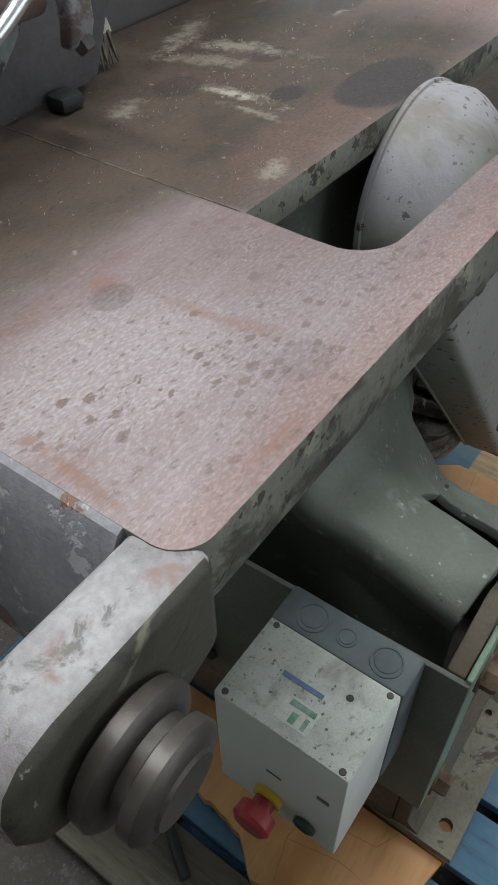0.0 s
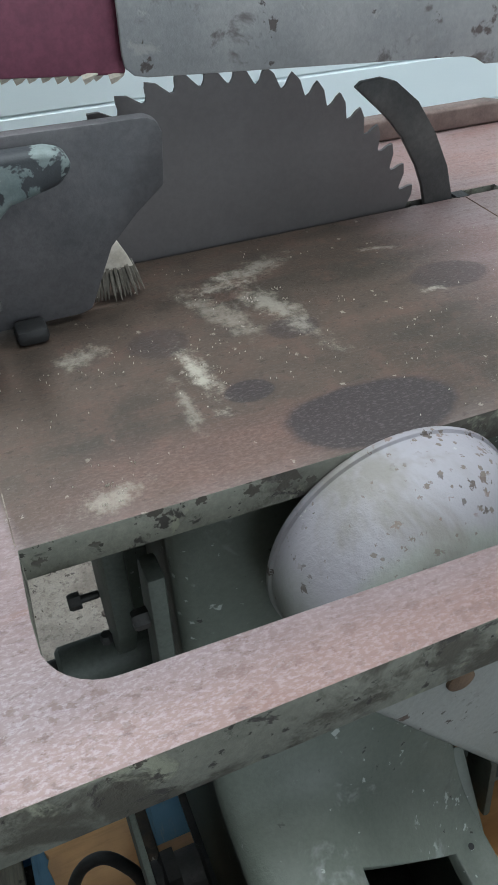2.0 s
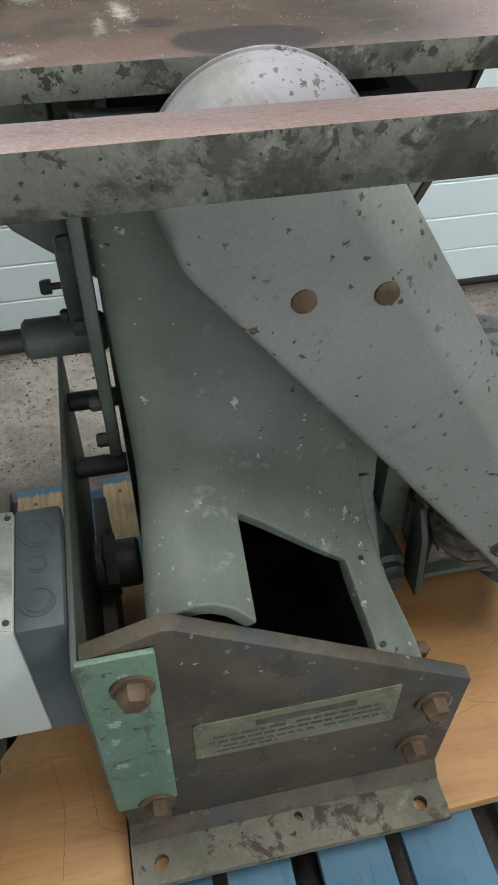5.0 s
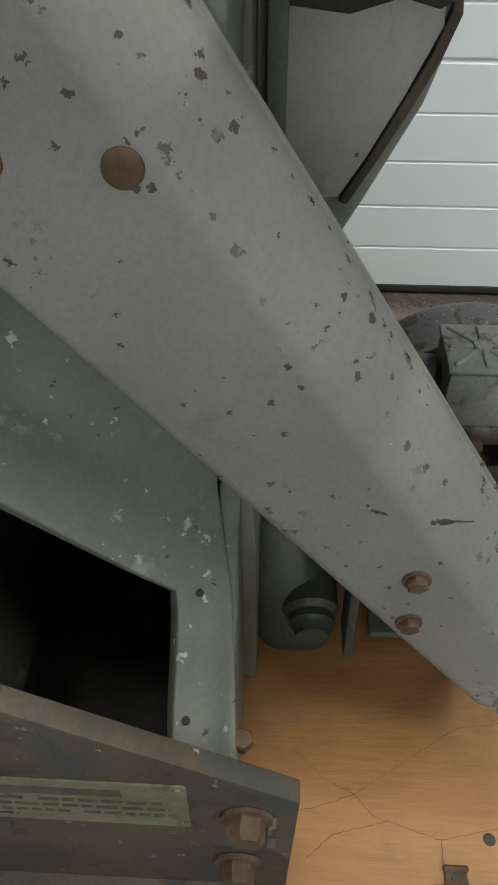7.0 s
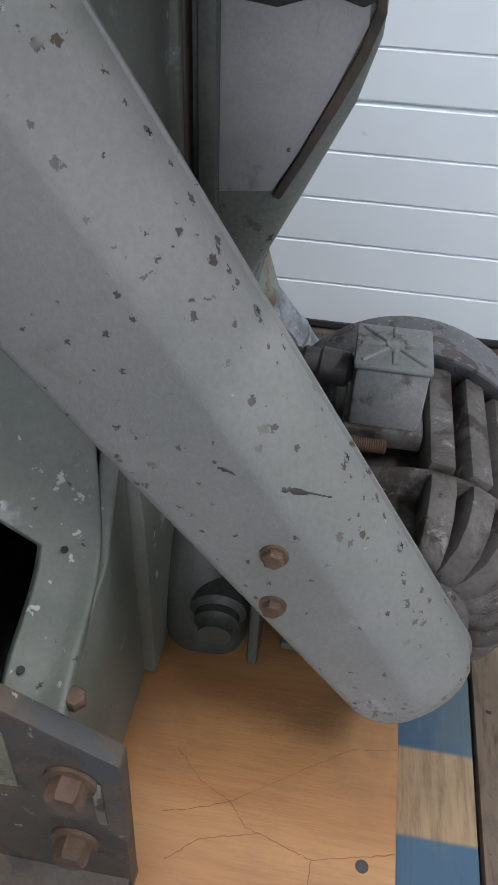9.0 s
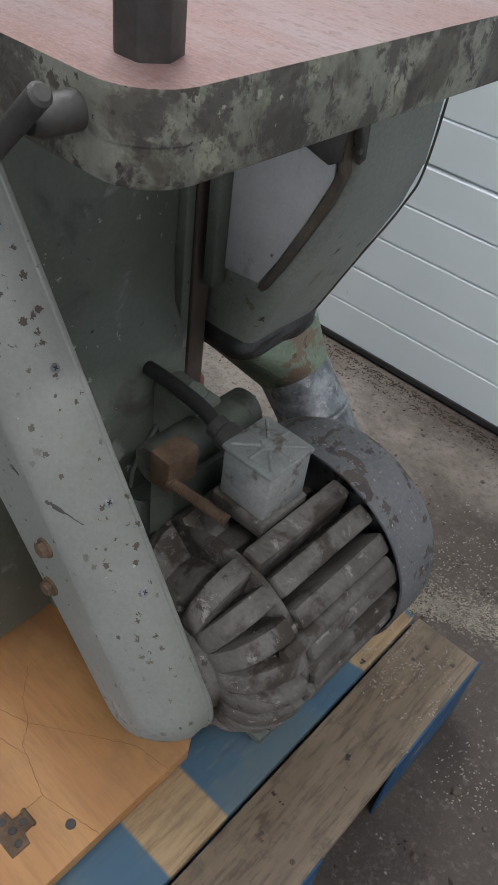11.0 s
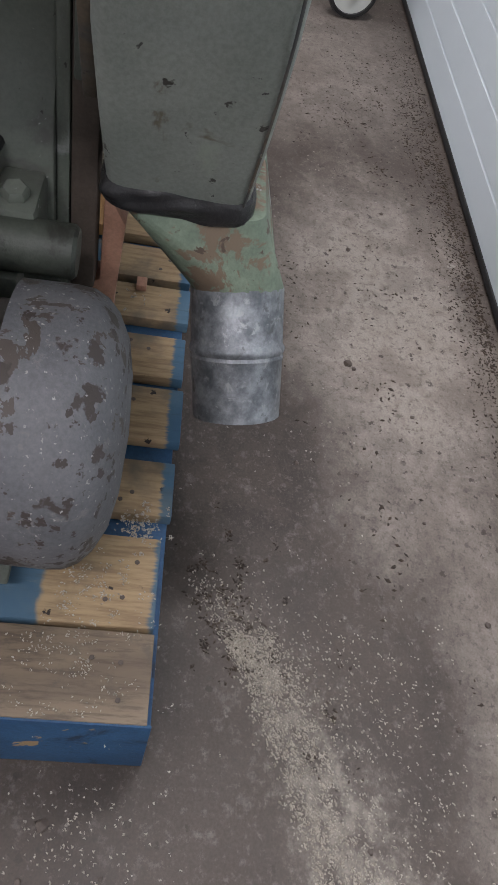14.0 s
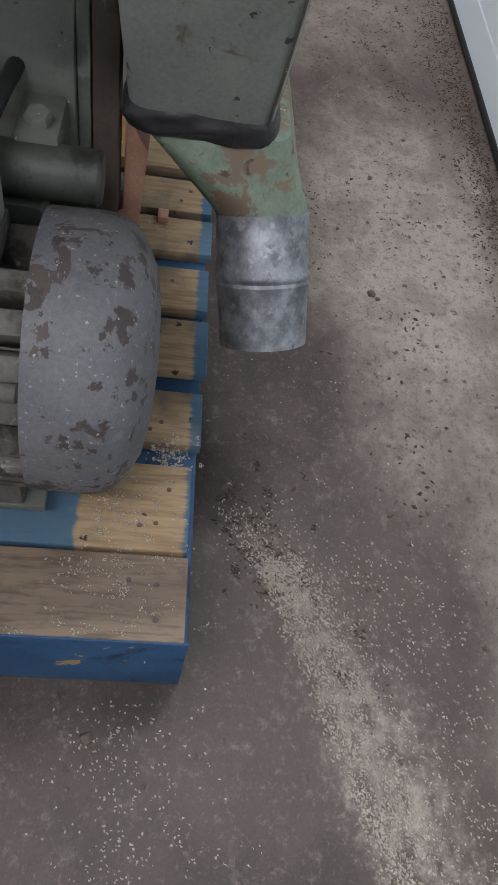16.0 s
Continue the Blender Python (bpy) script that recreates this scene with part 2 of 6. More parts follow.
cowl_grey = surface("flaking_cowl_paint", (0.115, 0.118, 0.126), (0.165, 0.165, 0.172), 12, (0.5, 0.65),
                    chips=[((0.085, 0.07, 0.06), 24, 0.585, 0.60), ((0.19, 0.185, 0.18), 30, 0.58, 0.68), ((0.33, 0.32, 0.30), 170, 0.64, 0.67)],
                    flecks=[((0.062, 0.050, 0.044), 30, 0.56, 0.50), ((0.058, 0.046, 0.041), 70, 0.46, 0.40), ((0.40, 0.39, 0.37), 200, 0.3, 0.12)])
galvanised = surface("galvanised_sheet", (0.16, 0.172, 0.185), (0.36, 0.38, 0.40), 38, (0.42, 0.6), 0.75,
                     chips=[((0.40, 0.41, 0.42), 70, 0.55, 0.68), ((0.16, 0.165, 0.17), 50, 0.58, 0.68)], bump=0.1)
chute_green = surface("chute_green_paint", (0.190, 0.208, 0.184), (0.240, 0.256, 0.230), 5, (0.42, 0.55),
                      chips=[((0.035, 0.033, 0.03), 36, 0.685, 0.70), ((0.26, 0.29, 0.24), 9, 0.58, 0.72), ((0.12, 0.10, 0.07), 14, 0.62, 0.70)], flecks=[((0.04, 0.036, 0.03), 60, 0.3, 0.12)])
cone_green = surface("scuffed_cone_green", (0.16, 0.21, 0.155), (0.24, 0.30, 0.22), 16, (0.5, 0.7),
                     chips=[((0.20, 0.145, 0.10), 15, 0.55, 0.60), ((0.10, 0.07, 0.05), 34, 0.62, 0.66), ((0.42, 0.44, 0.44), 13, 0.64, 0.66)])
blade_steel = surface("dull_blade_steel", (0.115, 0.105, 0.105), (0.15, 0.14, 0.14), 4, (0.42, 0.55), 0.45, grain=0.05, bump=0.04)
fence_iron = surface("fence_dark_iron", (0.075, 0.075, 0.08), (0.12, 0.115, 0.12), 10, (0.5, 0.65), 0.3)
fence_flaked = surface("flaking_blue_green_iron", (0.12, 0.16, 0.16), (0.22, 0.26, 0.25), 22, (0.5, 0.7),
                       chips=[((0.035, 0.04, 0.045), 30, 0.50, 0.53), ((0.30, 0.31, 0.30), 50, 0.62, 0.66)])
bright_bar = surface("rusty_round_bar", (0.125, 0.088, 0.077), (0.195, 0.142, 0.126), 30, (0.45, 0.65), 0.3)
worn_lug = surface("worn_pale_casting", (0.13, 0.125, 0.135), (0.26, 0.25, 0.265), 30, (0.35, 0.55), 0.3,
                   chips=[((0.14, 0.11, 0.10), 40, 0.56, 0.66), ((0.46, 0.45, 0.46), 60, 0.60, 0.68)], flecks=[((0.10, 0.08, 0.075), 120, 0.3, 0.3)])
bright_steel = surface("bright_rod_steel", (0.52, 0.53, 0.56), (0.66, 0.67, 0.70), 30, (0.22, 0.38), 0.9, bump=0.1)
red_plastic = surface("red_plastic", (0.27, 0.018, 0.022), (0.36, 0.03, 0.032), 10, (0.35, 0.5), grain=0.03)
yellow_plastic = surface("yellow_plastic", (0.6, 0.38, 0.03), (0.65, 0.42, 0.04), 10, (0.4, 0.5), grain=0.03)
button_green = surface("green_button", (0.02, 0.05, 0.035), (0.03, 0.07, 0.05), 10, (0.3, 0.4), grain=0.03)
blue_ink = surface("blue_ink", (0.12, 0.18, 0.33), (0.16, 0.22, 0.36), 30, (0.6, 0.7))
green_ink = surface("green_print", (0.05, 0.20, 0.13), (0.3, 0.4, 0.33), 60, (0.6, 0.7))
label_pale = surface("pale_sticker", (0.5, 0.52, 0.47), (0.6, 0.6, 0.55), 80, (0.6, 0.7))
plate_brass = surface("tarnished_name_plate", (0.185, 0.178, 0.118), (0.275, 0.26, 0.18), 25, (0.5, 0.65), 0.2,
                      chips=[((0.16, 0.15, 0.10), 40, 0.58, 0.66)])
seam_dust = surface("dust_in_joint", (0.10, 0.075, 0.06), (0.34, 0.30, 0.25), 45, (0.8, 0.9))
split_wood = surface("split_in_plywood", (0.22, 0.100, 0.04), (0.34, 0.16, 0.065), 20, (0.8, 0.9))
plate_ink = surface("plate_lettering", (0.075, 0.072, 0.055), (0.13, 0.125, 0.09), 60, (0.6, 0.7))
red_guard = surface("wine_red_paint", (0.165, 0.050, 0.084), (0.235, 0.07, 0.112), 6, (0.5, 0.6))
slate_end = surface("slate_blue_end_paint", (0.185, 0.178, 0.198), (0.265, 0.255, 0.275), 14, (0.6, 0.75),
                    chips=[((0.42, 0.40, 0.41), 30, 0.60, 0.64), ((0.20, 0.105, 0.075), 26, 0.59, 0.60)], flecks=[((0.17, 0.09, 0.065), 34, 0.50, 0.40), ((0.36, 0.35, 0.36), 60, 0.4, 0.3)])
pink_wood = surface("pinkish_timber", (0.42, 0.22, 0.15), (0.5, 0.28, 0.2), 12, (0.6, 0.75))
splinter_grey = surface("dusty_splinters", (0.12, 0.105, 0.085), (0.24, 0.22, 0.185), 60, (0.8, 0.9))
# Casting green darkened so that its colour carries the shade behind the guard.
shaded_casting = surface("shaded_casting_paint", (0.048, 0.056, 0.046), (0.085, 0.096, 0.078), 9, (0.45, 0.6), chips=[((0.03, 0.03, 0.025), 20, 0.55, 0.66)])
leaf_brown = surface("dead_leaf_brown", (0.026, 0.019, 0.014), (0.062, 0.043, 0.028), 60, (0.8, 0.9))
pale_dust = surface("pale_wood_dust", (0.39, 0.350, 0.290), (0.56, 0.515, 0.445), 90, (0.85, 0.95), bump=0.6)
fresh_wood = surface("fresh_cut_wood", (0.45, 0.40, 0.33), (0.62, 0.57, 0.5), 60, (0.7, 0.85))
door_white = surface("white_door_skin", (0.71, 0.795, 0.825), (0.75, 0.83, 0.86), 2.5, (0.38, 0.5), grain=0.03, grain_scale=400, bump=0.05,
                     chips=[((0.5, 0.53, 0.55), 9, 0.72, 0.8)])
wall_paint = surface("workshop_wall", (0.42, 0.42, 0.40), (0.5, 0.5, 0.48), 3, (0.8, 0.9))
ceiling_paint = surface("workshop_ceiling", (0.5, 0.5, 0.49), (0.56, 0.56, 0.55), 3, (0.8, 0.9))


def oval_of(t, c, x, y, rx, ry, turn, wobble, amount, low=0.6, high=1.15, z=0.95):
    """1 inside a ragged oval on the table, falling to 0 outside."""
    mp = t.nodes.new("ShaderNodeMapping")
    mp.vector_type = "TEXTURE"
    mp.inputs["Location"].default_value = (x, y, z)
    mp.inputs["Rotation"].default_value = (0, 0, radians(turn))
    mp.inputs["Scale"].default_value = (rx, ry, 1)
    link(t, c, mp.inputs["Vector"])
    ln = t.nodes.new("ShaderNodeVectorMath")
    ln.operation = "LENGTH"
    link(t, mp.outputs[0], ln.inputs[0])
    d = math_of(t, "ADD", ln.outputs["Value"], math_of(t, "MULTIPLY", math_of(t, "SUBTRACT", wobble, 0.5), amount))
    return math_of(t, "SUBTRACT", 1.0, step_of(t, d, low, high))


def table_steel():
    """Rust-pink planed steel: whitish wear with painted sheen and fine pitting in front, brown film with painted shadow
    behind, oil rings, ground-in dust.
    """
    m, t, b = nodes_of("rust_bloomed_table_steel")
    c = coords(t)
    sep = t.nodes.new("ShaderNodeSeparateXYZ")
    link(t, c, sep.inputs[0])
    X, Y = sep.outputs[0], sep.outputs[1]
    big = noise_of(t, c, 5, 6, 0.62)
    cloud = noise_of(t, c, 14, 6, 0.65, (0.45, 1, 1))
    streak = noise_of(t, c, 48, 7, 0.72, (0.16, 1.3, 1))
    salt = noise_of(t, c, 560, 5, 0.72, (0.5, 1, 1))
    pits = noise_of(t, c, 260, 5, 0.72, (0.5, 1, 1))
    col = mix_of(t, step_of(t, big, 0.33, 0.67), (0.180, 0.124, 0.121), (0.258, 0.203, 0.207))
    far = step_of(t, X, 0.38, 0.62)
    col = mix_of(t, math_of(t, "MULTIPLY", far, 0.75), col, mix_of(t, step_of(t, cloud, 0.35, 0.65), (0.275, 0.140, 0.118), (0.315, 0.232, 0.23)))
    red = math_of(t, "MULTIPLY", step_of(t, streak, 0.48, 0.70), step_of(t, cloud, 0.36, 0.66))
    col = mix_of(t, math_of(t, "MULTIPLY", red, 0.62), col, (0.20, 0.10, 0.075))
    # rust along the front edge
    edge = math_of(t, "SUBTRACT", 1.0, step_of(t, math_of(t, "ADD", Y, math_of(t, "MULTIPLY", math_of(t, "SUBTRACT", streak, 0.5), 0.05)), 0.006, 0.034))
    col = mix_of(t, math_of(t, "MULTIPLY", edge, 0.52), col, (0.205, 0.105, 0.08))
    # whitish wear with the door's reflected sheen painted in, strongest at the near end
    worn_sheen = math_of(t, "MAXIMUM", oval_of(t, c, -0.050, 0.092, 0.085, 0.055, -8, cloud, 1.4, 0.3, 1.2), math_of(t, "MULTIPLY", oval_of(t, c, 0.03, 0.045, 0.22, 0.06, 0, cloud, 2.0, 0.2, 1.3), 0.45))
    fleck = step_of(t, salt, 0.46, 0.60)
    col = mix_of(t, math_of(t, "MULTIPLY", fleck, math_of(t, "ADD", 0.22, math_of(t, "MULTIPLY", worn_sheen, 0.42))), col, (0.40, 0.355, 0.37))
    hatch = noise_of(t, c, 330, 4, 0.7, (0.06, 1.0, 1))
    col = mix_of(t, math_of(t, "MULTIPLY", step_of(t, hatch, 0.50, 0.62), 0.30), col, (0.17, 0.105, 0.098))
    col = mix_of(t, math_of(t, "MULTIPLY", worn_sheen, 0.36), col, (0.40, 0.365, 0.39))
    pit = step_of(t, pits, 0.56, 0.63)
    col = mix_of(t, math_of(t, "MULTIPLY", pit, math_of(t, "ADD", 0.42, math_of(t, "MULTIPLY", worn_sheen, 0.25))), col, (0.115, 0.074, 0.066))
    spot = flecks_of(t, c, 170, 0.50, 0.40, (0.7, 1, 1), 9.0)
    col = mix_of(t, math_of(t, "MULTIPLY", spot, math_of(t, "ADD", 0.30, math_of(t, "MULTIPLY", worn_sheen, 0.45))), col, (0.120, 0.070, 0.058))
    # orange rust marks
    for x, y, rx, ry, turn, power in ((-0.004, 0.146, 0.010, 0.008, 20, 0.6), (0.006, 0.085, 0.004, 0.032, 4, 0.4), (-0.108, 0.060, 0.004, 0.024, -6, 0.6), (-0.105, 0.094, 0.005, 0.004, 0, 0.7),
                                      (0.012, 0.060, 0.006, 0.018, 10, 0.3), (-0.045, 0.009, 0.020, 0.003, 0, 0.5)):
        col = mix_of(t, math_of(t, "MULTIPLY", oval_of(t, c, x, y, rx, ry, turn, pits, 3.6, 0.3, 1.3), power), col, (0.21, 0.10, 0.065))
    # brown film round the saw slot on the bed's middle, fence shadow painted in
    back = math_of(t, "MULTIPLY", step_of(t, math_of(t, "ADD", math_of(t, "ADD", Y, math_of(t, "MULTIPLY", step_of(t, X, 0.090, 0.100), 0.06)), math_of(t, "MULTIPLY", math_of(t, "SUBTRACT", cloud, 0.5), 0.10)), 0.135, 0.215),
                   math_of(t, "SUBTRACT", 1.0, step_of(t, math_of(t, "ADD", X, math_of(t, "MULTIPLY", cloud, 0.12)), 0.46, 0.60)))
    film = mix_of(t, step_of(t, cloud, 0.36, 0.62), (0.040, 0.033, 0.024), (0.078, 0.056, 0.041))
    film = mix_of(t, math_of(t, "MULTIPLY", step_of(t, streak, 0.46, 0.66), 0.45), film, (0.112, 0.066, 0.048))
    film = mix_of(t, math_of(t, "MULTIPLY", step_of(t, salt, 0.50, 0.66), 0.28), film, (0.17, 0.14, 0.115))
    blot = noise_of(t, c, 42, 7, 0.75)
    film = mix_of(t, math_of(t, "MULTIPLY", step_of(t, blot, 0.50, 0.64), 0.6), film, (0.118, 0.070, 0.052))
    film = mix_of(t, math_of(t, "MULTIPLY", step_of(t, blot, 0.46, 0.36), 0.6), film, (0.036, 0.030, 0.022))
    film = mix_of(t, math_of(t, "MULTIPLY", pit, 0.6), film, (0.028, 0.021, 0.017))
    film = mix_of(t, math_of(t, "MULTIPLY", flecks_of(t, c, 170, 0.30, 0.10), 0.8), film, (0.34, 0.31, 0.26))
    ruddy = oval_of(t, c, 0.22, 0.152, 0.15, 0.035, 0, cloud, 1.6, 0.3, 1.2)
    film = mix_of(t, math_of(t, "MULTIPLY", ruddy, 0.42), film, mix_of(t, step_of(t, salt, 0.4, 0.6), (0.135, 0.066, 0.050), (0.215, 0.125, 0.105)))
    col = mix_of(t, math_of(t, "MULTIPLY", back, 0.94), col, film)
    # dark oily rings
    for x, y, rx, ry, power in ((0.312, 0.152, 0.056, 0.032, 0.95), (0.252, 0.203, 0.017, 0.012, 0.9), (0.309, 0.259, 0.022, 0.014, 0.6),
                                (0.450, 0.279, 0.034, 0.020, 0.55), (0.217, 0.278, 0.022, 0.020, 0.5), (0.004, 0.027, 0.017, 0.013, 0.16), (-0.010, 0.135, 0.012, 0.010, 0.30)):
        f = oval_of(t, c, x, y, rx, ry, 0, cloud, 0.7, 0.88, 1.06)
        oil = mix_of(t, step_of(t, salt, 0.50, 0.64), (0.036, 0.028, 0.029), (0.082, 0.069, 0.069))
        col = mix_of(t, math_of(t, "MULTIPLY", f, power), col, oil)
    # ground-in dust
    rub = noise_of(t, c, 70, 7, 0.8)
    for x, y, rx, ry, turn, power in ((0.229, 0.237, 0.036, 0.0075, 92, 0.9), (0.212, 0.207, 0.024, 0.005, 88, 0.5), (0.308, 0.292, 0.050, 0.012, 106, 0.55), (0.306, 0.345, 0.040, 0.012, 20, 0.5),
                                      (0.270, 0.300, 0.012, 0.045, 20, 0.4), (0.164, 0.283, 0.016, 0.010, 10, 0.6), (0.424, 0.340, 0.018, 0.004, -15, 0.6), (0.144, 0.144, 0.020, 0.009, 15, 0.5), (0.428, 0.264, 0.010, 0.0040, -10, 0.85)):
        f = oval_of(t, c, x, y, rx, ry, turn, rub, 5.0, 0.0, 1.3)
        col = mix_of(t, math_of(t, "MULTIPLY", f, power), col, (0.40, 0.37, 0.31))
    link(t, col, b.inputs["Base Color"])
    ro = t.nodes.new("ShaderNodeMapRange")
    ro.inputs["To Min"].default_value, ro.inputs["To Max"].default_value = 0.36, 0.66
    link(t, cloud, ro.inputs["Value"])
    link(t, ro.outputs[0], b.inputs["Roughness"])
    b.inputs["Metallic"].default_value = 0.15
    bump_of(t, b, math_of(t, "SUBTRACT", salt, pit), 0.25, 0.001)
    return m


def board_wood(name, c1, c2, along, knots=True, shift=True, grainy=0.65, rough=(0.55, 0.8)):
    """Planks: grain drawn out along one axis, with knots and dirt."""
    m, t, b = nodes_of(name)
    c = coords(t, shift)
    stretch = {"x": (0.12, 1, 1), "y": (1, 0.12, 1)}[along]
    big = noise_of(t, c, 9, 5, 0.6, stretch, 1.0)
    fine = noise_of(t, c, 140, 5, 0.7, stretch)
    col = mix_of(t, step_of(t, big, 0.35, 0.65), c1, c2)
    dark = tuple(v * 0.5 for v in c1)
    col = mix_of(t, math_of(t, "MULTIPLY", step_of(t, fine, 0.46, 0.66), grainy), col, dark)
    dirt = noise_of(t, c, 5, 6, 0.65)
    col = mix_of(t, math_of(t, "MULTIPLY", step_of(t, dirt, 0.52, 0.72), 0.55), col, tuple(v * 0.55 + 0.03 for v in c1))
    height = fine
    if knots:
        side = {"x": (0.5, 1, 0.2), "y": (1, 0.5, 0.2)}[along]
        col = mix_of(t, math_of(t, "MULTIPLY", flecks_of(t, c, 30, 0.30, 0.10, side, 3.0), 0.85), col, (0.075, 0.042, 0.025))
        col = mix_of(t, flecks_of(t, c, 60, 0.3, 0.10), col, (0.03, 0.022, 0.018))
        wear = noise_of(t, c, 26, 6, 0.75)
        col = mix_of(t, math_of(t, "MULTIPLY", step_of(t, wear, 0.52, 0.66), 0.6), col, (0.10, 0.085, 0.065))
    link(t, col, b.inputs["Base Color"])
    ro = t.nodes.new("ShaderNodeMapRange")
    ro.inputs["To Min"].default_value, ro.inputs["To Max"].default_value = rough
    link(t, big, ro.inputs["Value"])
    link(t, ro.outputs[0], b.inputs["Roughness"])
    bump_of(t, b, height, 0.35, 0.0015)
    return m


def pallet_board_paint():
    """Pallet planks: worn blue paint with bare yellow wood showing in bands and towards the back ends."""
    m, t, b = nodes_of("worn_blue_pallet_wood")
    c = coords(t)
    cr = coords(t, True)
    sep = t.nodes.new("ShaderNodeSeparateXYZ")
    link(t, c, sep.inputs[0])
    grain = noise_of(t, cr, 120, 5, 0.7, (1, 0.1, 1))
    wood = mix_of(t, step_of(t, grain, 0.35, 0.7), (0.42, 0.295, 0.165), (0.25, 0.165, 0.092))
    blotch = noise_of(t, cr, 7, 5, 0.6)
    wood = mix_of(t, step_of(t, blotch, 0.48, 0.68), wood, (0.16, 0.125, 0.088))
    wood = mix_of(t, math_of(t, "MULTIPLY", flecks_of(t, cr, 28, 0.30, 0.12, (1, 0.6, 0.2), 3.0), 0.85), wood, (0.06, 0.035, 0.02))
    wood = mix_of(t, flecks_of(t, cr, 60, 0.3, 0.12), wood, (0.03, 0.022, 0.018))
    blue = mix_of(t, step_of(t, blotch, 0.35, 0.65), (0.042, 0.118, 0.200), (0.082, 0.172, 0.250))
    blue = mix_of(t, math_of(t, "MULTIPLY", step_of(t, grain, 0.52, 0.75), 0.6), blue, (0.03, 0.05, 0.06))
    blue = mix_of(t, math_of(t, "MULTIPLY", step_of(t, noise_of(t, cr, 40, 6, 0.75, (1, 0.25, 1)), 0.56, 0.68), 0.5), blue, (0.20, 0.22, 0.20))
    bare = step_of(t, math_of(t, "ADD", sep.outputs[1], math_of(t, "MULTIPLY", math_of(t, "SUBTRACT", blotch, 0.5), 0.08)), 0.375, 0.385)
    band = math_of(t, "MULTIPLY", step_of(t, sep.outputs[1], 0.022, 0.028), math_of(t, "SUBTRACT", 1.0, step_of(t, sep.outputs[1], 0.112, 0.118)))
    right = step_of(t, sep.outputs[0], 0.6, 0.61)
    bare = math_of(t, "MAXIMUM", bare, math_of(t, "MULTIPLY", band, right))
    tip = step_of(t, math_of(t, "ADD", sep.outputs[1], math_of(t, "MULTIPLY", math_of(t, "SUBTRACT", grain, 0.5), 0.02)), 0.504, 0.511)
    bare = math_of(t, "MULTIPLY", bare, math_of(t, "SUBTRACT", 1.0, tip))
    blue = mix_of(t, math_of(t, "MULTIPLY", right, math_of(t, "ADD", 0.25, math_of(t, "MULTIPLY", step_of(t, blotch, 0.40, 0.60), 0.5))), blue, (0.095, 0.125, 0.130))
    col = mix_of(t, bare, blue, wood)
    link(t, col, b.inputs["Base Color"])
    b.inputs["Roughness"].default_value = 0.72
    bump_of(t, b, grain, 0.35, 0.0015)
    return m


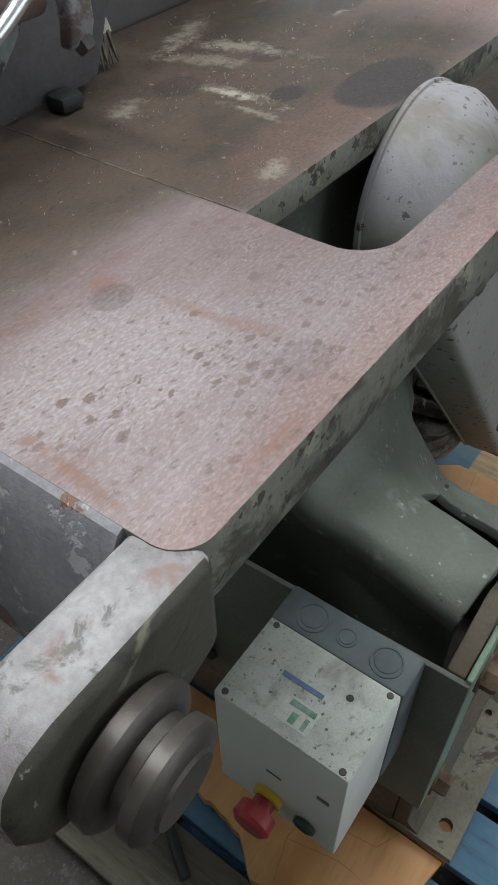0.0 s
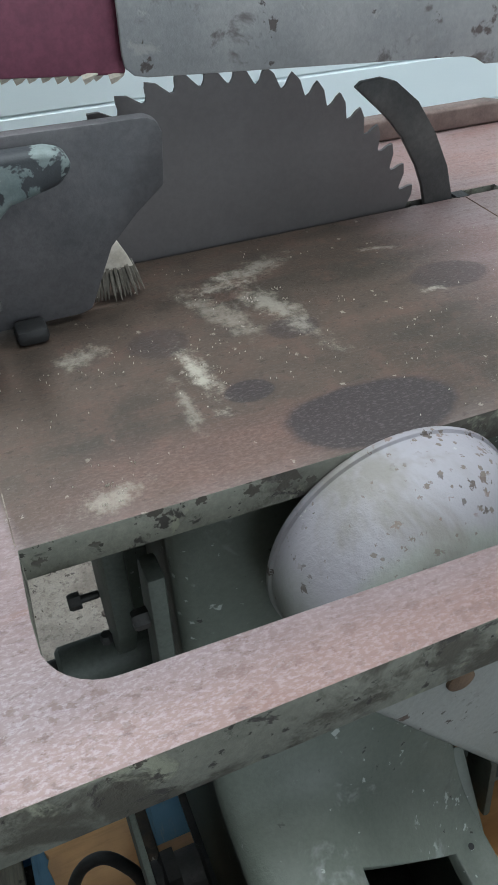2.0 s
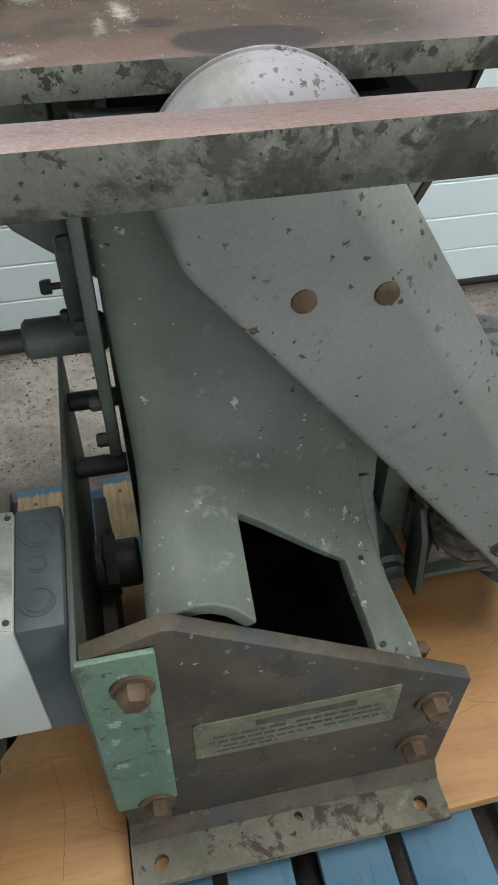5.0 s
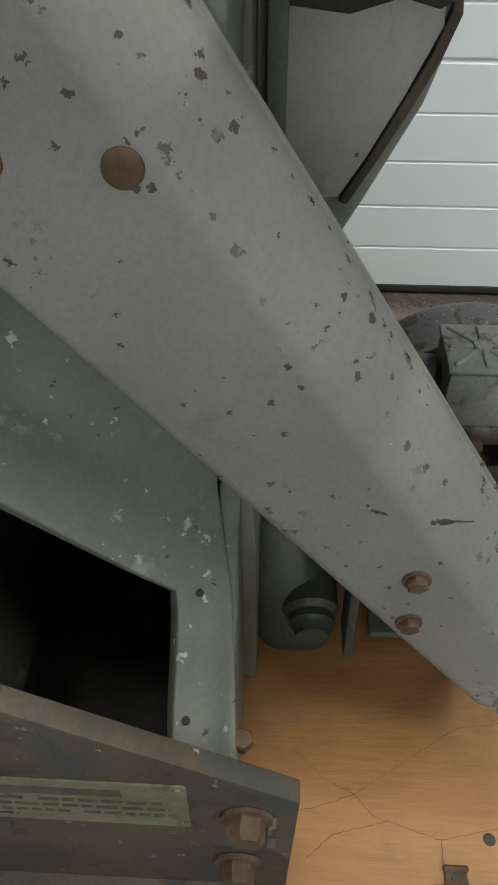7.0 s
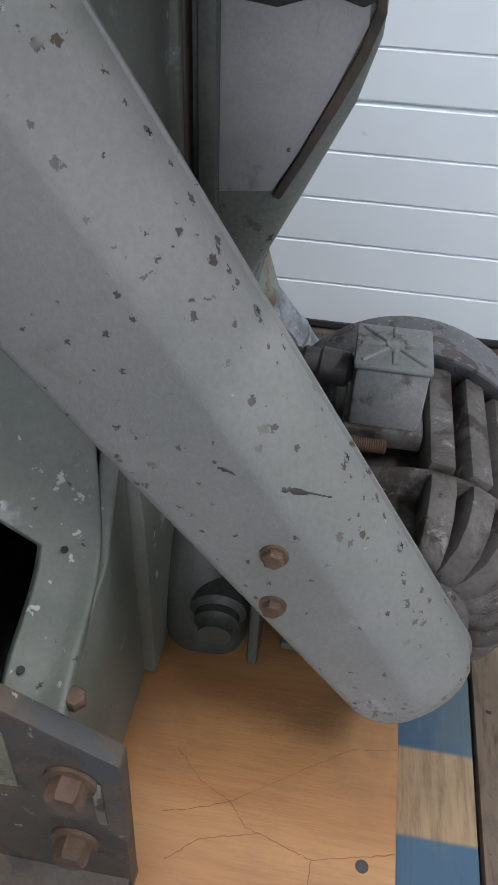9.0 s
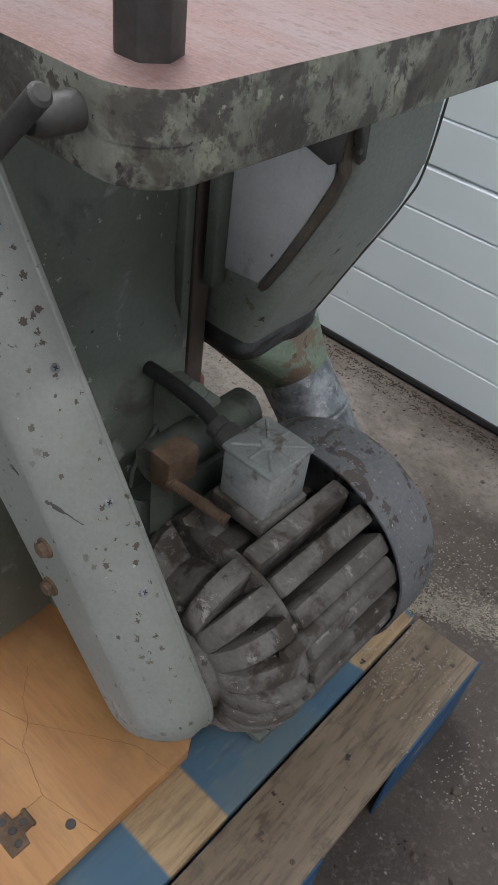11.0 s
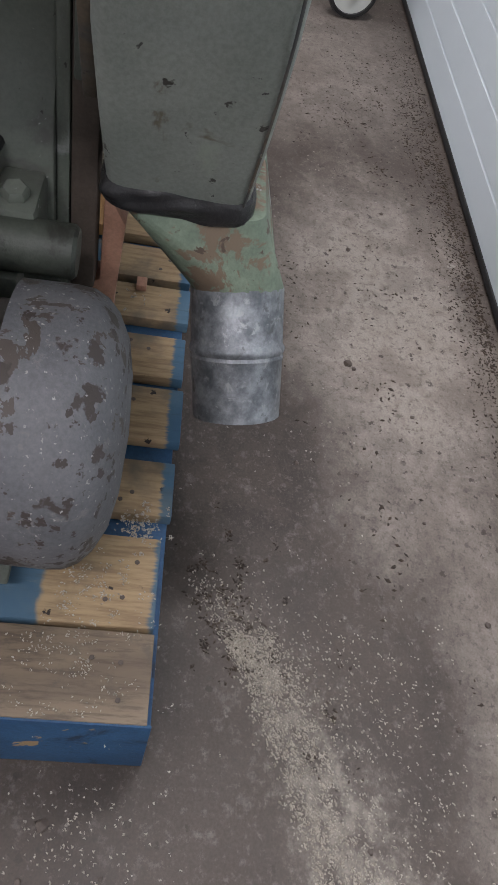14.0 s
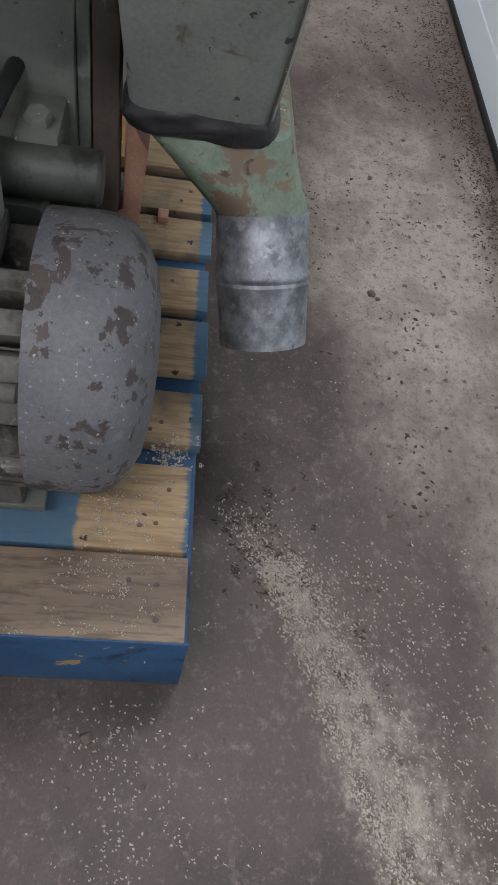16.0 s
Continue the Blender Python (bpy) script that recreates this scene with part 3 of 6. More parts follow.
def concrete():
    """Old concrete floor: cloudy stains, light along the door painted as a pale run, dark specks."""
    m, t, b = nodes_of("stained_concrete")
    c = coords(t)
    big = noise_of(t, c, 2.4, 8, 0.68)
    col = mix_of(t, step_of(t, big, 0.36, 0.64), (0.038, 0.028, 0.023), (0.080, 0.062, 0.051))
    mid = noise_of(t, c, 7, 7, 0.66)
    pale = noise_of(t, c, 4.2, 8, 0.7)
    # worn holds light along the door, painted paler; the floor elsewhere is painted darker
    worn = math_of(t, "MAXIMUM", oval_of(t, c, 0.05, 0.92, 0.62, 0.26, 6, pale, 1.3, 0.35, 1.15, 0.0), math_of(t, "MULTIPLY", oval_of(t, c, 0.95, 1.02, 0.7, 0.12, 0, pale, 1.3, 0.3, 1.1, 0.0), 0.7))
    worn = math_of(t, "MAXIMUM", worn, math_of(t, "MULTIPLY", oval_of(t, c, -1.0, 0.75, 0.5, 0.5, 0, pale, 1.5, 0.3, 1.2, 0.0), 0.7))
    bare = mix_of(t, step_of(t, mid, 0.36, 0.64), (0.200, 0.168, 0.142), (0.375, 0.332, 0.290))
    col = mix_of(t, worn, col, bare)
    col = mix_of(t, math_of(t, "MULTIPLY", step_of(t, mid, 0.50, 0.60), 0.5), col, (0.078, 0.060, 0.049))
    scuff = noise_of(t, c, 30, 7, 0.75)
    col = mix_of(t, math_of(t, "MULTIPLY", step_of(t, scuff, 0.54, 0.66), 0.26), col, (0.27, 0.243, 0.217))
    col = mix_of(t, math_of(t, "MULTIPLY", step_of(t, scuff, 0.46, 0.32), 0.35), col, (0.085, 0.07, 0.058))
    col = mix_of(t, math_of(t, "MULTIPLY", flecks_of(t, c, 30, 0.22, 0.14, None, 4.0), 0.85), col, (0.050, 0.040, 0.033))
    col = mix_of(t, math_of(t, "MULTIPLY", flecks_of(t, c, 90, 0.28, 0.16, None, 5.0), 0.7), col, (0.062, 0.052, 0.044))
    col = mix_of(t, math_of(t, "MULTIPLY", flecks_of(t, c, 16, 0.14, 0.20, None, 2.0), 0.5), col, (0.42, 0.39, 0.35))
    grit = noise_of(t, c, 75, 7, 0.8)
    col = mix_of(t, math_of(t, "MULTIPLY", step_of(t, grit, 0.52, 0.60), 0.55), col, (0.070, 0.055, 0.045))
    col = mix_of(t, math_of(t, "MULTIPLY", step_of(t, grit, 0.46, 0.38), 0.26), col, (0.255, 0.222, 0.192))
    col = mix_of(t, math_of(t, "MULTIPLY", flecks_of(t, c, 48, 0.34, 0.22, None, 3.0), 0.55), col, (0.072, 0.058, 0.048))
    col = mix_of(t, math_of(t, "MULTIPLY", flecks_of(t, c, 60, 0.32, 0.26, None, 6.0), 0.9), col, (0.050, 0.038, 0.031))
    col = mix_of(t, math_of(t, "MULTIPLY", flecks_of(t, c, 130, 0.26, 0.12, None, 4.0), 0.7), col, (0.34, 0.31, 0.27))
    # dust ground into the floor along the trail
    film = math_of(t, "MAXIMUM", oval_of(t, c, 0.80, 0.675, 0.13, 0.030, 27, grit, 2.4, 0.1, 1.3, 0.0), oval_of(t, c, 1.02, 0.785, 0.26, 0.075, 20, grit, 2.4, 0.1, 1.3, 0.0))
    col = mix_of(t, math_of(t, "MULTIPLY", film, math_of(t, "MULTIPLY", step_of(t, scuff, 0.38, 0.62), 0.75)), col, (0.36, 0.325, 0.275))
    fine = noise_of(t, c, 260, 4, 0.7)
    col = mix_of(t, 0.16, col, mix_of(t, step_of(t, fine, 0.3, 0.7), (0.0, 0.0, 0.0), (1.0, 1.0, 1.0)), "OVERLAY")
    link(t, col, b.inputs["Base Color"])
    ro = t.nodes.new("ShaderNodeMapRange")
    ro.inputs["To Min"].default_value, ro.inputs["To Max"].default_value = 0.42, 0.75
    link(t, mid, ro.inputs["Value"])
    link(t, ro.outputs[0], b.inputs["Roughness"])
    bump_of(t, b, math_of(t, "ADD", mid, math_of(t, "MULTIPLY", fine, 0.3)), 0.3, 0.003)
    return m


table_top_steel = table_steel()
ply_orange = board_wood("orange_plywood", (0.42, 0.200, 0.072), (0.53, 0.280, 0.112), "x", False, False, 0.22, (0.42, 0.6))
end_board_wood = board_wood("weathered_pine", (0.165, 0.120, 0.084), (0.28, 0.212, 0.148), "y", True)
dark_board = board_wood("dark_weathered_board", (0.095, 0.082, 0.06), (0.165, 0.138, 0.098), "y", True)
pallet_blue = surface("pallet_blue_paint", (0.016, 0.062, 0.14), (0.03, 0.105, 0.22), 9, (0.55, 0.7), chips=[((0.35, 0.24, 0.13), 9, 0.635, 0.66), ((0.012, 0.03, 0.06), 14, 0.56, 0.70)])
pallet_plank = pallet_board_paint()
floor_concrete = concrete()


def glow(name, colour, power):
    m, t, b = nodes_of(name)
    b.inputs["Emission Color"].default_value = (*colour, 1)
    b.inputs["Emission Strength"].default_value = power
    return m


# ---- mesh helpers ----
def finish(bm, bevel=0.0, segments=2, angle=30):
    bmesh.ops.recalc_face_normals(bm, faces=bm.faces)
    if bevel:
        sharp = [e for e in bm.edges if len(e.link_faces) == 2 and e.calc_face_angle(0) > radians(angle)]
        bmesh.ops.bevel(bm, geom=sharp, offset=bevel, segments=segments, profile=0.5, affect="EDGES", clamp_overlap=True)
    return bm


def box(x0, x1, y0, y1, z0, z1, bevel=0.0, bm=None):
    bm = bm or bmesh.new()
    bmesh.ops.create_cube(bm, size=1, matrix=Matrix.LocRotScale(((x0 + x1) / 2, (y0 + y1) / 2, (z0 + z1) / 2), None, (x1 - x0, y1 - y0, z1 - z0)))
    return finish(bm, bevel)


def prism(outline, axis, a, b, bevel=0.0, segments=2):
    """Extrudes an outline of pairs: axis y takes (x, z), axis x takes (y, z), axis z takes (x, y)."""
    put = {"x": lambda u, v, w: (w, u, v), "y": lambda u, v, w: (u, w, v), "z": lambda u, v, w: (u, v, w)}[axis]
    bm = bmesh.new()
    low = [bm.verts.new(put(u, v, a)) for u, v in outline]
    top = [bm.verts.new(put(u, v, b)) for u, v in outline]
    bm.faces.new(low)
    bm.faces.new(top[::-1])
    for i in range(len(low)):
        j = (i + 1) % len(low)
        bm.faces.new((low[i], low[j], top[j], top[i]))
    return finish(bm, bevel, segments)


def turned(profile, origin, way, seg=28):
    """A body of revolution: profile of (along, radius) from origin along way."""
    way = Vector(way).normalized()
    side = way.orthogonal().normalized()
    up = way.cross(side)
    bm = bmesh.new()
    rings = []
    for along, r in profile:
        centre = Vector(origin) + way * along
        if r < 1e-6:
            rings.append([bm.verts.new(centre)])
        else:
            rings.append([bm.verts.new(centre + (side * math.cos(k) + up * math.sin(k)) * r) for k in (2 * math.pi * i / seg for i in range(seg))])
    for a, b in zip(rings, rings[1:]):
        for i in range(seg):
            j = (i + 1) % seg
            f = [a[i % len(a)], a[j % len(a)], b[j % len(b)], b[i % len(b)]]
            f = list(dict.fromkeys(f))
            if len(f) > 2:
                bm.faces.new(f)
    for ring in (rings[0], rings[-1]):
        if len(ring) > 1:
            bm.faces.new(ring)
    return finish(bm)


def rod(a, b, r, seg=16, bevel=0.0015):
    a, b = Vector(a), Vector(b)
    n = (b - a).length
    e = min(bevel, r * 0.4)
    return turned([(0, r - e), (e, r), (n - e, r), (n, r - e)], a, b - a, seg)


def hose(points, r, seg=10, steps=8):
    pts = [Vector(p) for p in points]
    line = []
    for i in range(len(pts) - 1):
        p0, p1, p2, p3 = pts[max(i - 1, 0)], pts[i], pts[i + 1], pts[min(i + 2, len(pts) - 1)]
        for s in range(steps):
            u = s / steps
            line.append(0.5 * (2 * p1 + (p2 - p0) * u + (2 * p0 - 5 * p1 + 4 * p2 - p3) * u * u + (3 * p1 - p0 - 3 * p2 + p3) * u ** 3))
    line.append(pts[-1])
    bm = bmesh.new()
    rings = []
    for i, p in enumerate(line):
        way = (line[min(i + 1, len(line) - 1)] - line[max(i - 1, 0)]).normalized()
        side = way.cross(Vector((0.03, 0.02, 1))).normalized()
        up = way.cross(side)
        rings.append([bm.verts.new(p + (side * math.cos(k) + up * math.sin(k)) * r) for k in (2 * math.pi * j / seg for j in range(seg))])
    for a, b in zip(rings, rings[1:]):
        for j in range(seg):
            bm.faces.new((a[j], a[(j + 1) % seg], b[(j + 1) % seg], b[j]))
    bm.faces.new(rings[0])
    bm.faces.new(rings[-1])
    return finish(bm)


def join(*meshes):
    out = bmesh.new()
    for bm in meshes:
        me = bpy.data.meshes.new("join")
        bm.to_mesh(me)
        out.from_mesh(me)
        bpy.data.meshes.remove(me)
    return out


def loft(rings, cap=True):
    bm = bmesh.new()
    vs = [[bm.verts.new(p) for p in ring] for ring in rings]
    n = len(vs[0])
    for a, b in zip(vs, vs[1:]):
        for i in range(n):
            bm.faces.new((a[i], a[(i + 1) % n], b[(i + 1) % n], b[i]))
    if cap:
        bm.faces.new(vs[0])
        bm.faces.new(vs[-1])
    return finish(bm)


def thing(name, base, label, category, group="", kind=""):
    ob = new(name)
    ob.empty_display_size = 0.05
    ob.location = base
    return tagged(ob, label, category, group, kind)


def solid(name, bm, material, smooth=40):
    me = bpy.data.meshes.new(name)
    bm.to_mesh(me)
    bm.free()
    mats = material if isinstance(material, (list, tuple)) else [material]
    for m in mats:
        me.materials.append(m)
    if smooth:
        for p in me.polygons:
            p.use_smooth = True
        me.set_sharp_from_angle(angle=radians(smooth))
    return new(name, me)


def part(name, bm, material, parent, label="", smooth=40):
    ob = solid(name, bm, material, smooth)
    ob.parent = parent
    ob.matrix_parent_inverse = Matrix.Translation(parent.location if parent.type == "EMPTY" else (0, 0, 0)).inverted()
    if label:
        ob["label"] = label
    return ob


def bolt_head(place, way, r, h, washer=0.0):
    way = Vector(way).normalized()
    p = Vector(place)
    head = turned([(0, r), (h * 0.75, r), (h, r * 0.82)], p + way * (0.003 if washer else 0), way, 6)
    if washer:
        head = join(head, turned([(0, washer), (0.003, washer * 0.97)], p, way, 20))
    return head

# ---- setting: floor, sectional door, walls, ceiling ----
DOOR_Y = 1.160
LX, LZ = -0.413, 0.44
tagged(solid("floor", box(-4.0, 4.0, -3.6, 1.26, -0.12, 0.0), floor_concrete, 0), "stained grey concrete workshop floor with dust and specks", "floor", kind="structure")


def sectional_door():
    """Up-and-over door of long horizontal panels with a V groove every rib."""
    outline = [(DOOR_Y + 0.045, 0.018)]
    rib = 0.0925
    z = 0.018
    profile = [(DOOR_Y, 0.018)]
    for i in range(24):
        g, d = (0.0060, 0.007) if i % 5 == 4 else (0.0035, 0.004)
        z += rib
        profile += [(DOOR_Y, z - g), (DOOR_Y + d, z), (DOOR_Y, z + g)]
    profile.append((DOOR_Y, z + rib))
    outline = profile + [(DOOR_Y + 0.045, z + rib), (DOOR_Y + 0.045, 0.018)]
    root = thing("door_1", (0.4, DOOR_Y, 0), "white ribbed sectional garage door, closed, with a black bottom seal", "garage door", kind="structure")
    part("door_leaf", prism(outline, "x", -1.55, 2.6), door_white, root, smooth=0)
    part("bottom_seal", prism([(DOOR_Y - 0.004, 0.020), (DOOR_Y + 0.03, 0.020), (DOOR_Y + 0.03, 0.004), (DOOR_Y + 0.006, 0.001), (DOOR_Y - 0.006, 0.006)], "x", -1.55, 2.6, 0.001),
         black_rubber, root, "black rubber strip along the bottom edge")
    part("toggle_latch", join(box(LX - 0.015, LX + 0.015, DOOR_Y - 0.012, DOOR_Y, LZ - 0.015, LZ + 0.03, 0.003), rod((LX, DOOR_Y - 0.02, LZ + 0.02), (LX, DOOR_Y, LZ + 0.02), 0.008),
                              box(LX - 0.03, LX + 0.03, DOOR_Y - 0.02, DOOR_Y - 0.010, LZ - 0.03, LZ - 0.014, 0.002)), galvanised, root, "small worn metal latch")
    return root


sectional_door()
# East and south walls are unseen; their openings are added for the fills.
for name, b, mat in (("wall_north", (-4.0, -1.56, 1.2, 1.4, 0, 3.1), wall_paint), ("wall_north.001", (2.61, 4.0, 1.2, 1.4, 0, 3.1), wall_paint),
                     ("wall_north.002", (-1.56, 2.61, 1.2, 1.4, 2.33, 3.1), wall_paint), ("wall_west", (-4.15, -4.0, -3.6, 1.4, 0, 3.1), wall_paint),
                     ("wall_east", (4.0, 4.15, -3.6, 1.4, 0, 0.9), wall_paint), ("wall_east.001", (4.0, 4.15, -3.6, 1.4, 2.0, 3.1), wall_paint), ("wall_east.002", (4.0, 4.15, -3.6, -0.65, 0.9, 2.0), wall_paint), ("wall_east.003", (4.0, 4.15, 0.95, 1.4, 0.9, 2.0), wall_paint), ("wall_south", (-4.0, -0.6, -3.75, -3.6, 0, 3.1), wall_paint),
                     ("wall_south.001", (2.4, 4.0, -3.75, -3.6, 0, 3.1), wall_paint), ("wall_south.002", (-0.6, 2.4, -3.75, -3.6, 2.6, 3.1), wall_paint)):
    tagged(solid(name, box(*b), mat, 0), "plain painted workshop wall", "wall", kind="structure")
tagged(solid("ceiling", box(-4.0, 4.0, -3.6, 1.2, 3.0, 3.1), ceiling_paint, 0), "plain pale workshop ceiling", "ceiling", kind="structure")
tagged(solid("ground", box(-30, 30, -40, -3.75, -0.14, -0.02), floor_concrete, 0), "concrete ground outside the added south opening", "ground", kind="structure")


def strip_light(x, y):
    root = thing("strip_light", (x, y, 3.0), "assumed white strip light on the ceiling, out of view", "ceiling light", "strip lights")
    part("housing", box(x - 0.09, x + 0.09, y - 0.78, y + 0.78, 2.975, 3.0, 0.004), white_side, root)
    part("tube", rod((x - 0.04, y - 0.74, 2.967), (x - 0.04, y + 0.74, 2.967), 0.008, 10), glow("tube_glow", (1, 0.97, 0.95), 4), root)
    part("tube", rod((x + 0.04, y - 0.74, 2.967), (x + 0.04, y + 0.74, 2.967), 0.008, 10), glow("tube_glow", (1, 0.97, 0.95), 4), root)


for lx, ly, _ in STRIPS:
    strip_light(lx, ly)

# ---- the pallet and the plywood on it ----
PT = 0.145  # top of the pallet
pallet = thing("pallet", (0.39, 0.1, 0), "blue painted wooden pallet with worn bare boards, under the saw", "pallet")
BOARDS = ((-0.130, -0.030), (-0.018, 0.100), (0.126, 0.205), (0.222, 0.299), (0.332, 0.416), (0.436, 0.530), (0.565, 0.649), (0.682, 0.799), (0.804, 0.905))
PY0, PY1 = -0.29, 0.524
NAILS = random.Random(31)


def plank(x0, x1, y0, y1, z0, z1, material, name="board", parent=pallet):
    bm = box(x0, x1, y0, y1, z0, z1, 0.002)
    for f in bm.faces:
        f.material_index = 1 if f.normal.y > 0.9 else 0
    return part(name, bm, [material, pallet_blue], parent)


for i, (x0, x1) in enumerate(BOARDS):
    end = random.uniform(-0.003, 0.003) - (0.012 if x0 > 0.6 else 0)
    deck = plank(x0, x1, PY0, PY1 + end, PT - 0.02, PT - random.uniform(0, 0.002), dark_board if i == 0 else end_board_wood if i == 8 else pallet_plank, "deck_board")
    for ny in (PY0 + 0.03, PY0 + 0.07, 0.09, 0.13, PY1 - 0.075, PY1 - 0.045):
        for nx in (0.28, 0.72):
            if NAILS.random() < 0.55:
                part("nail", turned([(0, 0.0031), (0.0007, 0.0028), (0.0009, 0.0)], (x0 + (x1 - x0) * nx + NAILS.uniform(-0.012, 0.012), ny + NAILS.uniform(-0.01, 0.01), PT - 0.0003), (NAILS.uniform(-0.1, 0.1), 0, 1), 10), brown_post, deck)
for y in (PY0 + 0.05, 0.11, PY1 - 0.055):
    plank(-0.128, 0.903, y - 0.05, y + 0.05, PT - 0.041, PT - 0.0205, pallet_blue, "stringer")
    for x in (-0.075, 0.39, 0.845):
        part("block", box(x - 0.055, x + 0.055, y - 0.05, y + 0.05, 0.0215, PT - 0.0415, 0.002), pallet_blue, pallet)
    part("edge_rail", box(0.9035, 0.9075, y - 0.165, y + 0.05, 0.002, PT - 0.004, 0.0015), pallet_blue, pallet)
    plank(-0.128, 0.903, y - 0.05, y + 0.05, 0.0005, 0.021, pallet_blue, "bottom_board")

PLY = PT + 0.022


def ragged(points, jitter, step=0.012, seed=1):
    rnd = random.Random(seed)
    out = []
    for (x0, y0, rag), (x1, y1, _) in zip(points, points[1:] + points[:1]):
        n = max(1, int(math.hypot(x1 - x0, y1 - y0) / step)) if rag else 1
        for k in range(n):
            u = k / n
            j = jitter if rag and k else 0
            out.append((x0 + (x1 - x0) * u + rnd.uniform(-j, j), y0 + (y1 - y0) * u + rnd.uniform(-j, j)))
    return out


tagged(solid("plywood_sheet", prism(ragged([(0.118, -0.135, 0), (0.718, -0.122, 0), (0.7185, 0.128, 0), (0.60, 0.30, 0), (0.135, 0.30, 0)], 0.0), "z", PT + 0.0005, PLY, 0.0015), ply_orange),
       "orange-brown plywood sheet with hairline cracks, lying on the pallet", "plywood", "plywood pieces")
tagged(solid("plywood_offcut", prism(ragged([(-0.036, -0.10, 1), (-0.033, 0.044, 1), (0.0, 0.085, 1), (0.018, 0.21, 1), (0.0, 0.39, 0), (0.118, 0.382, 0), (0.116, -0.132, 0)], 0.003), "z", PT + 0.0005, PLY, 0.001), ply_orange),
       "orange plywood offcut with a torn ragged edge on the pallet", "plywood", "plywood pieces")

part("ply_screw", turned([(0, 0.006), (0.001, 0.0055), (0.0012, 0.002)], (0.688, -0.020, PLY), (0, 0, 1), 14), dark_iron, bpy.data.objects["plywood_sheet"])



def crack(points, seed, width=0.0004):
    """A hairline split: a narrow dark ribbon that wanders between points on the sheet."""
    rnd = random.Random(seed)
    line = []
    for (x0, y0), (x1, y1) in zip(points, points[1:]):
        n = max(2, int(math.hypot(x1 - x0, y1 - y0) / 0.004))
        line += [(x0 + (x1 - x0) * k / n + rnd.uniform(-0.0008, 0.0008), y0 + (y1 - y0) * k / n + rnd.uniform(-0.0008, 0.0008)) for k in range(n)]
    line.append(points[-1])
    bm = bmesh.new()
    rows = []
    for k, (x, y) in enumerate(line):
        a, b = line[max(k - 1, 0)], line[min(k + 1, len(line) - 1)]
        d = Vector((b[0] - a[0], b[1] - a[1])).normalized() * width * rnd.uniform(0.5, 1.3)
        rows.append((bm.verts.new((x - d.y, y + d.x, PLY + 0.0003)), bm.verts.new((x + d.y, y - d.x, PLY + 0.0003))))
    for p, q in zip(rows, rows[1:]):
        bm.faces.new((p[0], p[1], q[1], q[0]))
    return finish(bm)


for n, pts in enumerate((((0.717, 0.096), (0.671, 0.088), (0.602, 0.043), (0.561, 0.016), (0.530, 0.004), (0.500, -0.004)), ((0.561, 0.016), (0.580, -0.006), (0.593, -0.008), (0.642, -0.023), (0.684, -0.013), (0.717, -0.005)),
                         ((0.642, -0.023), (0.640, -0.060), (0.652, -0.120)), ((0.593, -0.008), (0.540, -0.022), (0.512, -0.045)), ((0.50, 0.06), (0.53, 0.03), (0.561, 0.016)))):
    part("crack", crack(pts, n), split_wood, bpy.data.objects["plywood_sheet"])
for n, pts in enumerate((((-0.02, 0.02), (0.03, 0.035), (0.07, 0.03), (0.115, 0.045)), ((0.03, 0.035), (0.045, -0.03), (0.04, -0.11)), ((0.07, 0.03), (0.085, -0.06), (0.115, -0.075)))):
    part("crack", crack(pts, 20 + n), split_wood, bpy.data.objects["plywood_offcut"])


def hinge_plate():
    """Small rusty hinge leaf with screw holes, lying loose."""
    root = thing("hinge", (0.651, -0.064, PLY), "small rusty perforated hinge lying loose on the plywood", "hinge")
    z = PLY + 0.0006
    part("leaf", prism([(0.628, -0.084), (0.674, -0.084), (0.674, -0.062), (0.662, -0.060), (0.661, -0.048), (0.642, -0.048), (0.641, -0.061), (0.628, -0.062)], "z", z, z + 0.002, 0.0005), rust, root)
    part("knuckle", rod((0.640, -0.048, z + 0.003), (0.663, -0.048, z + 0.003), 0.003, 10), rust, root)
    for x, y in ((0.636, -0.071), (0.651, -0.068), (0.666, -0.071), (0.651, -0.055)):
        part("screw", turned([(0, 0.0045), (0.0008, 0.0042), (0.0012, 0.0016)], (x, y, z + 0.002), (0, 0, 1), 12), dark_iron, root)


hinge_plate()


def trolley_wheel(x, y, r):
    root = thing("trolley_wheel", (x, y, 0), "small black-tyred trolley wheel with a pale disc, standing on the floor", "wheel")
    ring = [(-0.014, r - 0.014), (-0.012, r - 0.004), (0.0, r), (0.012, r - 0.004), (0.014, r - 0.014), (-0.014, r - 0.014)]
    bm = turned(ring, (x, y, r), (1, 0.12, 0), 40)
    part("tyre", bm, black_rubber, root, "black rubber tyre", 50)
    part("disc", turned([(-0.006, 0.0), (-0.006, r - 0.0145), (0.006, r - 0.0145), (0.009, 0.03), (0.014, 0.02), (0.014, 0.0)], (x, y, r), (1, 0.12, 0), 32), white_side, root)
    part("hub", turned([(0.014, 0.012), (0.022, 0.011), (0.024, 0.0)], (x, y, r), (1, 0.12, 0), 16), dark_iron, root)


trolley_wheel(-1.31, 0.95, 0.078)

# ---- the saw bench ----
saw = thing("circular_saw_bench", (0.32, 0.2, PT), "old green cast-iron circular saw bench with rust-pink steel table", "table saw")
ZT, ZB, ZR = 0.95, 0.9275, 0.908


def arc(cx, cy, r, a0, a1, n=8):
    return [(cx + r * math.cos(radians(a0 + (a1 - a0) * i / n)), cy + r * math.sin(radians(a0 + (a1 - a0) * i / n))) for i in range(n + 1)]


